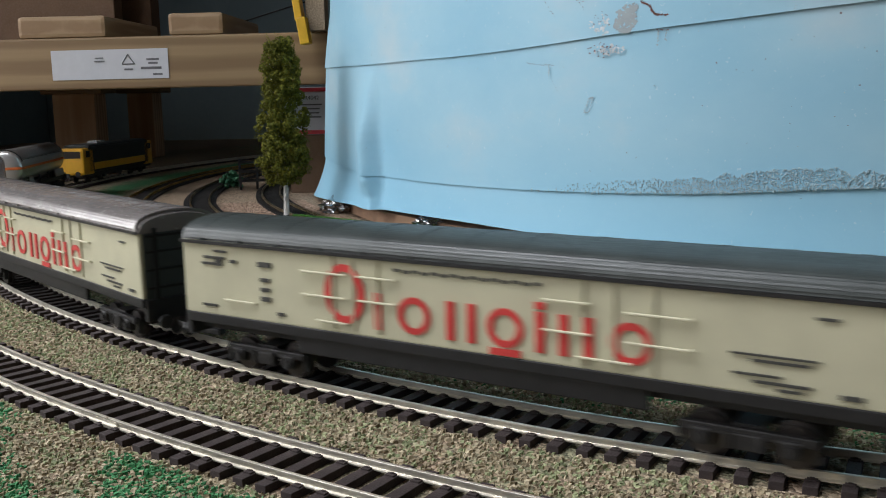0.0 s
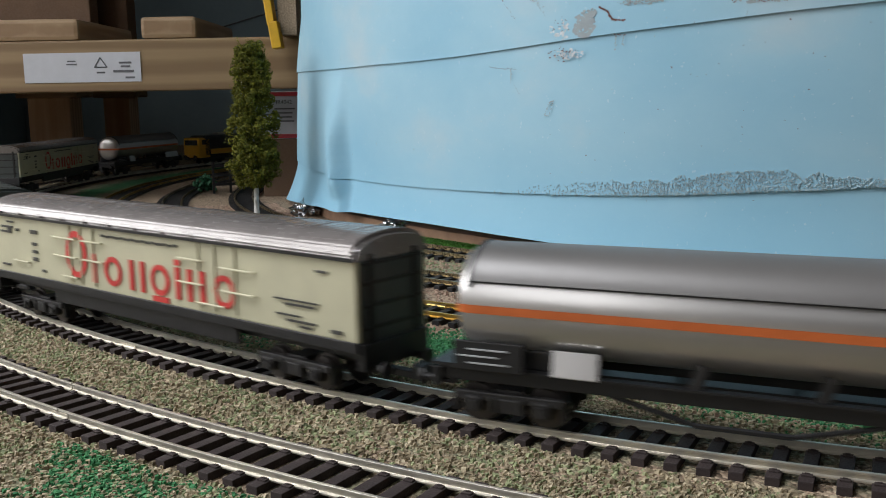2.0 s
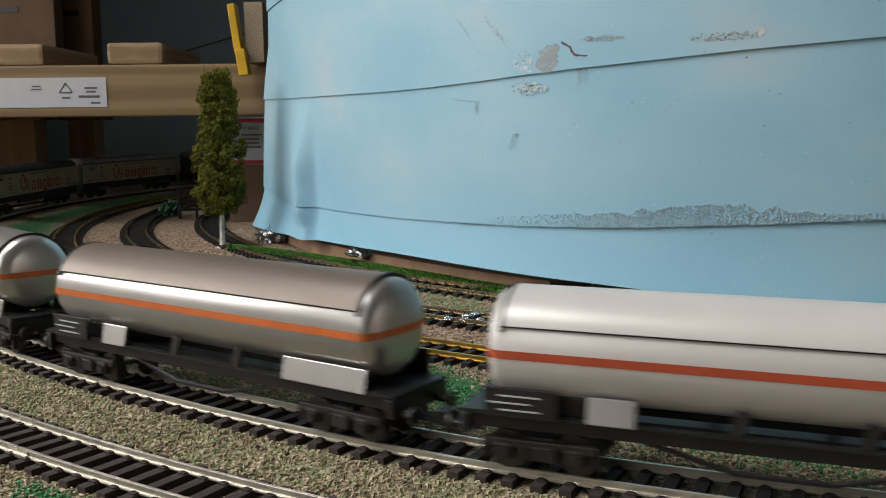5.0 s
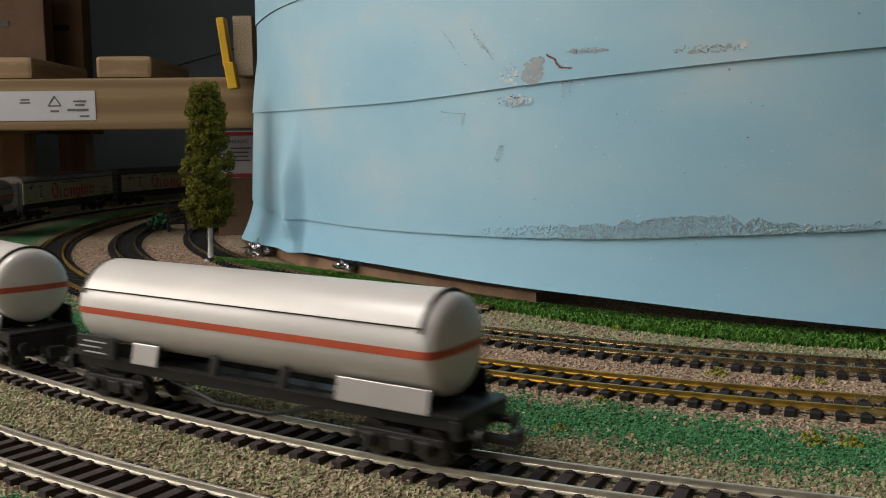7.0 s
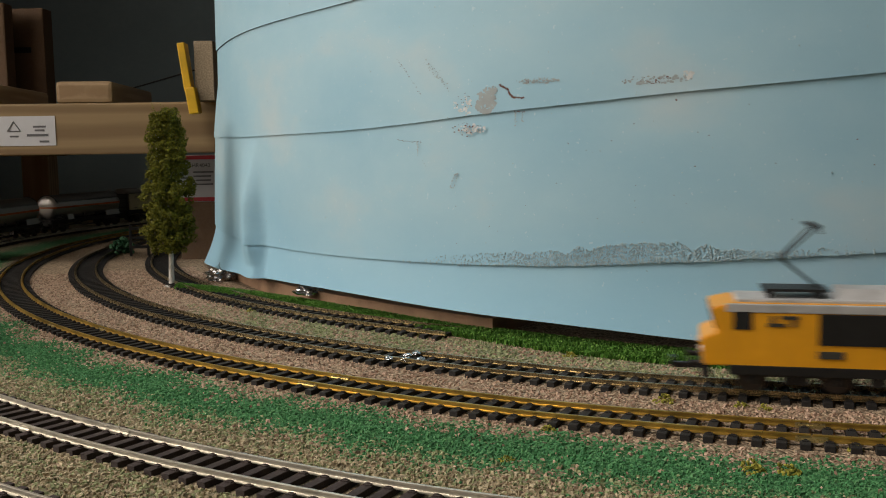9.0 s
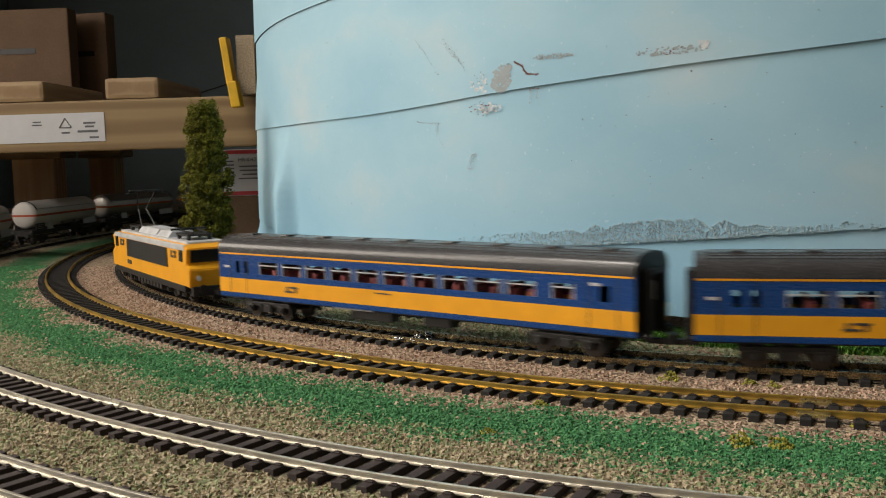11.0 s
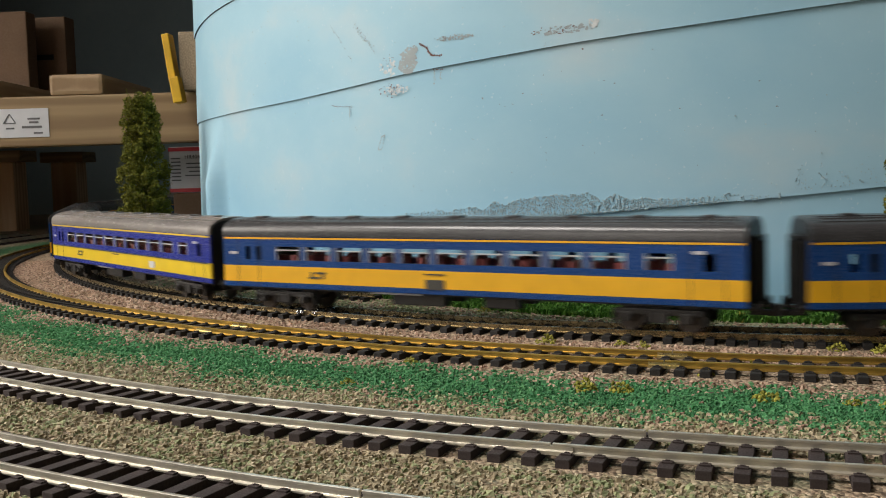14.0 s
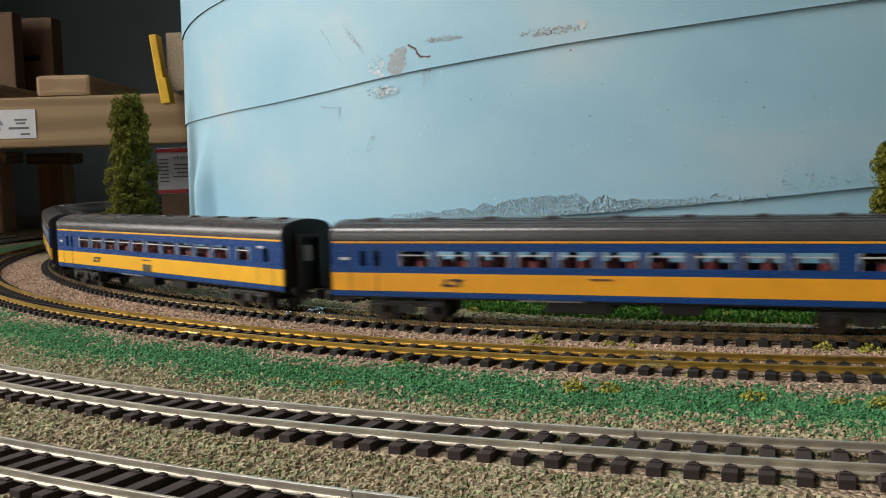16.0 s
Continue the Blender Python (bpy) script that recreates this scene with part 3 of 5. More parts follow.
def tree(x, y, height, width, seed, label):
    rng = random.Random(seed)
    t = empty("poplar_tree")
    t.matrix_basis = pose(x, y, 0)
    tagged(t, label, "tree")
    bm = B()
    rod(bm, (0, 0, 0), (0, 0, height * 0.5), 0.0022, 8, 0.0012)
    rod(bm, (-0.002, 0.001, 0), (-0.0006, 0, height * 0.25), 0.0012, 6, 0.0008)
    rod(bm, (0, 0, 0), (0, 0, 0.0018), 0.0075, 14, 0.003)
    for i in range(14):
        z = height * rng.uniform(0.22, 0.8)
        a = rng.uniform(0, 6.28)
        rod(bm, (0, 0, z), (math.cos(a) * width * 0.2, math.sin(a) * width * 0.2, z + 0.008), 0.0005, 5, 0.0003)
    for i in range(9):
        z = 0.002 + i * 0.003
        rod(bm, (0.0017 * math.cos(i * 0.9), 0.0017 * math.sin(i * 0.9), z), (0.0015 * math.cos(i * 0.9 + 0.9), 0.0015 * math.sin(i * 0.9 + 0.9), z + 0.0034), 0.0008, 6)
    part("trunk", bm, M_TRUNK, t)
    verts, faces = [], []
    def leaf(c, s):
        o = len(verts)
        axes = [Vector((rng.gauss(0, 1), rng.gauss(0, 1), rng.gauss(0, 1))).normalized() for _ in range(3)]
        for a_, k in zip(axes, (1.0, 0.8, 0.5)):
            verts.extend((tuple(c + a_ * s * k), tuple(c - a_ * s * k)))
        for i in (0, 1):
            for j in (2, 3):
                for k in (4, 5):
                    faces.append((o + i, o + j, o + k))
    def shape(u):
        return (0.55 + 0.45 * min(1, u / 0.12)) * (1 - 0.46 * max(0, (u - 0.3) / 0.7) ** 1.2)
    def outline(u, a):
        return width / 2 * shape(u) * (0.88 + 0.12 * math.sin(a * 5 + u * 31) * math.sin(u * 47 + a * 3))
    # flock gathers in knobbly clumps with dark gaps between
    for i in range(300):
        u, a = rng.random(), rng.uniform(0, 6.283)
        d = outline(u, a) * rng.uniform(0.72, 1.0)
        c = Vector((math.cos(a) * d, math.sin(a) * d, height * (0.20 + 0.78 * u)))
        wide = rng.uniform(0.0022, 0.0040)
        for k in range(60):
            way = Vector((rng.gauss(0, 1), rng.gauss(0, 1), rng.gauss(0, 1.2))).normalized()
            leaf(c + way * wide * rng.uniform(0.75, 1.0), rng.uniform(0.0008, 0.0013))
    for i in range(6000):
        u, a = rng.random(), rng.uniform(0, 6.283)
        d = outline(u, a) * rng.uniform(0.12, 0.6)
        leaf(Vector((math.cos(a) * d, math.sin(a) * d, height * (0.20 + 0.76 * u))), rng.uniform(0.0010, 0.0018))
    # fine sprigs that stand out of the crown, each tipped with flock
    for i in range(300):
        u, a = rng.random() ** 0.8, rng.uniform(0, 6.283)
        d = outline(u, a)
        z = height * (0.2 + 0.78 * u)
        rise = 0.002 + 0.004 * u
        p0, p1 = Vector((math.cos(a) * d * 0.75, math.sin(a) * d * 0.75, z - 0.002)), Vector((math.cos(a) * d * (1.14 - 0.1 * u), math.sin(a) * d * (1.14 - 0.1 * u), z + rise))
        side = Vector((-math.sin(a), math.cos(a), 0)) * 0.0002
        o = len(verts)
        verts.extend((tuple(p0 - side), tuple(p0 + side), tuple(p1), tuple(p0 + Vector((0, 0, 0.0003)))))
        faces.extend(((o, o + 1, o + 2), (o, o + 2, o + 3), (o + 1, o + 3, o + 2)))
        for k in range(3):
            leaf(p0.lerp(p1, rng.uniform(0.3, 1.0)), rng.uniform(0.0003, 0.0008))
    me = bpy.data.meshes.new("crown")
    me.from_pydata(verts, [], faces)
    me.materials.append(M_LEAF)
    ob = new("crown", me)
    ob.parent = t
    return t


tree(-0.133, 0.901, 0.1475, 0.047, 3, "tall columnar poplar of olive flock on a pale trunk")
tree(0.3315, 0.508, 0.081, 0.040, 8, "columnar poplar of olive flock before the backdrop")


def tuft(x, y, size, seed, z=0.0):
    rng = random.Random(seed)
    bm = B()
    for i in range(46):
        a, d = rng.uniform(0, 6.283), size * rng.random() ** 0.6
        top = size * 0.75 * (1.05 - (d / size) ** 2)
        blob_mesh(bm, (x + math.cos(a) * d, y + math.sin(a) * d, z + rng.uniform(0, 1) * top), size * rng.uniform(0.08, 0.17), rng)
    tagged(part("moss_tuft", bm, M_MOSS), "small yellow-green moss tuft on the ballast", "moss tuft", group="moss tufts on the ballast")


rng = random.Random(5)
for x, y, s in ((0.175, 0.507, 0.0045), (0.181, 0.418, 0.005), (0.1925, 0.416, 0.0045), (0.235, 0.400, 0.0045), (0.258, 0.392, 0.003), (0.268, 0.388, 0.004),
                (0.150, 0.600, 0.004), (0.268, 0.552, 0.005), (0.205, 0.497, 0.003), (0.213, 0.492, 0.003), (0.12, 0.470, 0.003), (0.10, 0.435, 0.003),
                (0.30, 0.470, 0.005), (0.285, 0.478, 0.004), (0.245, 0.450, 0.003), (0.225, 0.436, 0.003), (0.07, 0.664, 0.003), (-0.045, 0.765, 0.003)):
    tuft(x, y, s, rng.random())


STRIP = ((-14, 0.735, 0.015), (19, 0.733, 0.013), (23, 0.734, 0.0155), (28, 0.732, 0.0155), (34, 0.720, 0.0135), (41, 0.7055, 0.009), (50, 0.7065, 0.0095), (56, 0.718, 0.007), (60.5, 0.744, 0.004))


def strip_at(phi):
    """Middle radius and half width of the turf strip."""
    ks = [a for a, r, w in STRIP]
    return (float(np.mean(np.interp([phi + d for d in (-2, -1, 0, 1, 2)], ks, [r for a, r, w in STRIP]))), float(np.interp(phi, ks, [w for a, r, w in STRIP])))


def grass_strip():
    rng = random.Random(11)
    verts, faces = [], []
    table = [strip_at(-6 + 0.5 * i) for i in range(134)]
    for i in range(90000):
        p = rng.uniform(8, 60.4)
        mid, half = table[int((p + 6) * 2)]
        v = rng.uniform(-1, 1)
        h = rng.uniform(0.0030, 0.0056) * (1 - 0.45 * v * v)
        c = polar(mid + half * v, p)
        a = rng.uniform(0, 6.283)
        w = rng.uniform(0.00025, 0.0006)
        dx, dy = math.cos(a) * w, math.sin(a) * w
        lx, ly = rng.uniform(-0.0016, 0.0016), rng.uniform(-0.0016, 0.0016)
        z0 = max(0.0, h - 0.0028)
        o = len(verts)
        verts += [(c.x - dx, c.y - dy, z0), (c.x + dx, c.y + dy, z0), (c.x + dx + lx, c.y + dy + ly, h), (c.x - dx + lx, c.y - dy + ly, h * 0.92)]
        faces += [(o, o + 1, o + 2, o + 3)]
    me = bpy.data.meshes.new("grass_strip")
    me.from_pydata(verts, [], faces)
    me.materials.append(M_GRASS)
    tagged(new("grass_strip", me), "strip of bright green curly turf matting at the foot of the backdrop", "grass", kind="stuff")
    bm = B()
    sweep(bm, [(-1, 0.0004), (1, 0.0004), (0.9, 0.0018), (0.0, 0.0032), (-0.9, 0.0018)], -6, 60.3, 0.5, lambda q, p, z: (strip_at(p)[0] + q * strip_at(p)[1] * 0.95, z))
    tagged(part("grass_matting", bm, M_GRASS), "dense green backing of the turf strip", "grass", kind="stuff")


grass_strip()


def foil(x, y, z, size, seed, name="foil_lump", label="crumpled scrap of silver foil", flat=0.5):
    rng = random.Random(seed)
    bm = B()
    bmesh.ops.create_icosphere(bm, subdivisions=3, radius=size)
    for v in bm.verts:
        n = noise.noise(v.co * (2.4 / size) + Vector((seed, 0, 0))) * 0.5 + noise.noise(v.co * (6 / size)) * 0.25
        v.co *= 1 + n
        v.co.z = max(-size * 0.4, v.co.z * flat)
    ob = part(name, bm, M_FOIL)
    ob.matrix_basis = pose(x, y, z + size * 0.4, 0, 0, seed * 40)
    tagged(ob, label, "foil")


foil(-0.098, 0.932, 0.0, 0.0120, 1.3, flat=0.7)
foil(-0.0075, 0.787, 0.0070, 0.0095, 2.1, flat=0.4)
for k, (dr, p) in enumerate(((0.0, 34.8), (0.008, 34.5), (0.010, 35.1), (0.004, 34.0), (-0.006, 34.7))):
    c = polar(R_D + dr, p)
    foil(c.x, c.y, 0.0028, 0.0022, 3.0 + k, label="flattened fleck of silver foil between the rails", flat=0.45)


def edge_board():
    bm = B()
    sweep(bm, [(-0.06, 0.0), (-0.006, 0.0), (-0.006, 0.0105), (-0.06, 0.0105)], 34.5, 72, 0.5, lambda q, p, z: (plan_r(p) + q - 0.006 * max(0, min(1, (52 - p) / 10)), z))
    tagged(part("edge_board", bm, M_BOARD), "brown fibreboard strip under the backdrop", "board", kind="structure")


edge_board()


def shrub_and_gate():
    rng = random.Random(2)
    bm = B()
    for i in range(60):
        a, d = rng.uniform(0, 6.28), rng.random() * 0.012
        blob_mesh(bm, (math.cos(a) * d, math.sin(a) * d, 0.002 + rng.random() * (0.020 - d)), 0.0026, rng)
    ob = part("shrub", bm, M_SHRUB)
    ob.matrix_basis = pose(-0.255, 1.17, 0)
    tagged(ob, "small dark green shrub beside the loop", "shrub")
    g = empty("signal_gate")
    g.matrix_basis = pose(-0.232, 1.145, 0, 0, 0, 15)
    tagged(g, "dark lattice crossing gate beside the track", "gate")
    for x in (-0.006, 0.012):
        part("post", box(B(), x, 0, 0.017, 0.0028, 0.0028, 0.034, 0.0004), M_FRAME, g)
    for z in (0.010, 0.020, 0.030):
        part("bar", box(B(), 0.012, -0.001, z, 0.034, 0.0016, 0.003), M_FRAME, g)


shrub_and_gate()


def scars():
    """Peeled patches, hair-thin scratches and grit on the painted sheets."""
    rng = random.Random(21)
    def at(phi, z, lift):
        return polar(sheet_r(phi, z) + 0.0012 + lift, phi, z)
    def flake(bm, phi, z, w, h, seed, least=0.3):
        r2 = random.Random(seed)
        n = 40
        mid = bm.verts.new(at(phi, z, 0.00008))
        ring = []
        for i in range(n):
            a = 6.283 * i / n
            k = r2.uniform(least, 1.0) ** 1.3
            ring.append(bm.verts.new(at(phi + math.cos(a) * k * w / 0.0127 / 2, z + math.sin(a) * k * h / 2, 0.00004)))
        for i in range(n):
            bm.faces.new((mid, ring[i], ring[(i + 1) % n]))
    hook = (33.3, 0.1384)
    def cluster(name, label, spots, materials):
        """One scar of many small flakes: (dx, dz, width, height, count, least, most, slot) along the sheet from the hook."""
        bm = B()
        for dx, dz, w, h, n, s0, s1, slot in spots:
            for _ in range(n):
                a, d = rng.uniform(0, 6.283), rng.random() ** 0.6
                first = len(bm.faces)
                x, z = dx + math.cos(a) * d * w / 2, dz + math.sin(a) * d * h / 2
                size = rng.uniform(s0, s1) * (1.0 if slot == 0 else 1.4)
                flake(bm, hook[0] - x / 0.0128, hook[1] + z, size * rng.uniform(0.7, 1.5), size * rng.uniform(0.5, 1.0), rng.random(), 0.3 if slot == 1 else 0.7)
                bm.faces.ensure_lookup_table()
                for f in bm.faces[first:]:
                    f.material_index = slot
        bmesh.ops.recalc_face_normals(bm, faces=bm.faces[:])
        tagged(part(name, bm, materials), label, "scar", kind="stuff")
    def along(points, n, s0, s1, slot, wide=0.0012):
        """Spots strung along a broken line."""
        out = []
        for (x0, z0), (x1, z1) in zip(points[:-1], points[1:]):
            for k in range(n):
                u = (k + rng.random()) / n
                out.append((x0 + (x1 - x0) * u, z0 + (z1 - z0) * u, wide, wide, 1, s0, s1, slot))
        return out
    both = [M_SMEAR, M_RUST, M_PEEL]
    cluster("plaster_smear", "grey-taupe filler smear with a reddish hooked scar above the seam",
            [(-0.011, -0.003, 0.014, 0.013, 80, 0.0018, 0.0038, 0), (-0.007, 0.002, 0.010, 0.007, 40, 0.0012, 0.0026, 0)]
            + along(((-0.001, 0.0056), (0.004, 0.0028), (0.0066, -0.0012), (0.0144, -0.0022)), 14, 0.0007, 0.0016, 1, 0.0006), both)
    cluster("peeled_patch", "pale flecks where paint has peeled beside the smear", [(-0.0265, -0.005, 0.014, 0.013, 34, 0.0005, 0.0018, 2), (-0.026, -0.003, 0.012, 0.012, 18, 0.0004, 0.001, 1)], both)
    cluster("peeled_patch", "chipped pale and rusty patch under the seam", [(-0.0207, -0.0180, 0.020, 0.006, 60, 0.0005, 0.0013, 2), (-0.024, -0.0175, 0.022, 0.009, 30, 0.0004, 0.0013, 1)], both)
    cluster("scratch", "thin dry grey streak trailing off the smear", [(0.024, 0.0065, 0.026, 0.0030, 60, 0.0005, 0.0018, 0), (0.020, 0.0070, 0.022, 0.0030, 16, 0.0004, 0.0008, 1)], both)
    cluster("scratch", "short grey drips below the seam", along(((0.009, -0.010), (0.009, -0.017)), 12, 0.0006, 0.0012, 0) + along(((0.013, -0.010), (0.0135, -0.0155)), 9, 0.0005, 0.0011, 0) + along(((0.008, -0.0095), (0.015, -0.0095)), 8, 0.0005, 0.001, 1), both)
    cluster("rust_scar", "dry pinkish-grey scar with rusty flecks above the seam", [(0.088, 0.0040, 0.036, 0.0042, 70, 0.0006, 0.0022, 0), (0.082, 0.0040, 0.030, 0.0040, 34, 0.0004, 0.0011, 1), (0.103, 0.0060, 0.005, 0.005, 16, 0.0008, 0.0018, 2)], both)
    cluster("scratch", "broken hair-thin scratch across the upper sheet", along(((-0.079, 0.025), (-0.070, 0.016), (-0.058, 0.002)), 13, 0.0003, 0.0009, 1), both)
    cluster("scratch", "frayed scratch across the upper sheet", along(((-0.056, 0.0236), (-0.046, 0.013), (-0.038, 0.008)), 18, 0.0004, 0.0011, 0, 0.0035) + along(((-0.052, 0.021), (-0.036, 0.004)), 16, 0.0003, 0.0009, 1, 0.003), both)
    cluster("rust_scar", "small branching rusty scar on the middle sheet", along(((-0.080, -0.0225), (-0.068, -0.0245), (-0.058, -0.0245)), 12, 0.0004, 0.0009, 1) + along(((-0.0625, -0.0245), (-0.0622, -0.0325)), 12, 0.0006, 0.0014, 0) + along(((-0.060, -0.034), (-0.056, -0.039)), 5, 0.0003, 0.0007, 1), both)
    cluster("blistered_patch", "small blistered grey patch on the painted sheet", along(((-0.037, -0.051), (-0.0335, -0.044), (-0.0305, -0.043), (-0.034, -0.0515), (-0.037, -0.051)), 8, 0.0006, 0.0012, 0, 0.0006), both)
    cluster("scratch", "rusty speckles scattered over the painted sheets", [(0.06, -0.05, 0.30, 0.10, 34, 0.0004, 0.0010, 1)], both)
    base = bmesh.new()
    bmesh.ops.create_icosphere(base, subdivisions=1, radius=1)
    bv, bf = [v.co.copy() for v in base.verts], [[v.index for v in f.verts] for f in base.faces]
    base.free()
    verts, faces = [], []
    def grit(phi, z, s):
        c = at(phi, z, 0.0)
        o = len(verts)
        for v in bv:
            verts.append(tuple(c + v * s * rng.uniform(0.6, 1.2)))
        faces.extend([[o + k for k in f] for f in bf])
    tops = ((18, 0.002), (19.7, 0.0045), (22.7, 0.0058), (24.4, 0.0092), (25.9, 0.0130), (27.3, 0.0152), (28.9, 0.0125), (30.2, 0.0105), (34.4, 0.0092), (36.7, 0.006), (39.5, 0.001))
    for i in range(3000):
        p = min(39.3, max(18.5, rng.gauss(27.8, 3.9)))
        h = float(np.interp(p, [a for a, z in tops], [z for a, z in tops])) * (0.85 + 0.3 * noise.noise(Vector((p * 1.7, 0, 0))))
        z = seam_z(1, p) - 0.0004 + 0.92 * h * rng.random() ** 1.1
        grit(p, z, rng.uniform(0.0002, 0.0006))
    for i in range(400):
        p = rng.uniform(4, 18)
        grit(p, seam_z(1, p) + 0.002 + abs(rng.gauss(0, 0.005)), rng.uniform(0.0002, 0.0004))
    for i in range(150):
        grit(rng.uniform(0, 60), rng.uniform(0.03, 0.22), rng.uniform(0.0002, 0.0005))
    me = bpy.data.meshes.new("grit")
    me.from_pydata(verts, [], faces)
    me.materials.append(M_GRIT)
    tagged(new("grit", me), "rough band of grey-blue grit stuck above the lower seam", "grit", kind="stuff")


scars()


# ---- rolling stock: x runs forward, y to the viewer's side, z up from the rail ----
def wheelset(bm, x, radius=0.0056):
    for s in (-1, 1):
        rod(bm, (x, s * 0.0072, radius), (x, s * 0.0094, radius), radius, 20)
        rod(bm, (x, s * 0.0066, radius), (x, s * 0.0073, radius), radius + 0.0009, 20)
    rod(bm, (x, -0.009, radius), (x, 0.009, radius), 0.0011, 8)


def bogie(parent, x, base=0.0225, label="dark bogie with sprung axle boxes"):
    b = B()
    for s in (-1, 1):
        y = s * 0.0118
        box(b, x, y, 0.0083, base + 0.012, 0.0022, 0.0026, 0.0004)
        box(b, x, y, 0.0060, 0.010, 0.0028, 0.0044, 0.0005)
        for e in (-1, 1):
            box(b, x + e * base / 2, y + s * 0.0006, 0.0062, 0.0050, 0.0030, 0.0046, 0.0006)
            rod(b, (x + e * base / 2, y, 0.0058), (x + e * base / 2, y + s * 0.0030, 0.0058), 0.0016, 10)
            rod(b, (x + e * 0.0042, y + s * 0.0012, 0.0042), (x + e * 0.0042, y + s * 0.0012, 0.0085), 0.0011, 8)
            box(b, x + e * (base / 2 + 0.0062), y * 0.92, 0.0060, 0.0012, 0.0020, 0.0058)
    box(b, x, 0, 0.0092, 0.008, 0.022, 0.0022)
    ob = part("bogie", b, M_BOGIE, parent, label)
    for e in (-1, 1):
        w = B()
        wheelset(w, x + e * base / 2)
        part("wheelset", w, M_WHEEL, ob)
    return ob


def buffers(parent, half, z=0.0115):
    for e in (-1, 1):
        for s in (-1, 1):
            b = B()
            rod(b, (e * half, s * 0.0098, z), (e * (half + 0.0045), s * 0.0098, z), 0.0012, 10)
            rod(b, (e * (half + 0.0045), s * 0.0098, z), (e * (half + 0.0055), s * 0.0098, z), 0.0027, 14)
            part("buffer", b, M_FRAME, parent)
        b = B()
        box(b, e * (half + 0.005), 0, 0.0085, 0.014, 0.0035, 0.0022, 0.0004)
        box(b, e * (half + 0.0115), 0, 0.0100, 0.0022, 0.0065, 0.0045, 0.0004)
        part("coupling", b, M_FRAME, parent)


def arc_profile(half, eave, top, n=28, side_r=0.35):
    """Roof outline from the far eave over the ridge to the near eave."""
    return [(-half * math.cos(math.pi * i / n), eave + (top - eave) * math.sin(math.pi * i / n) ** 0.72) for i in range(n + 1)]


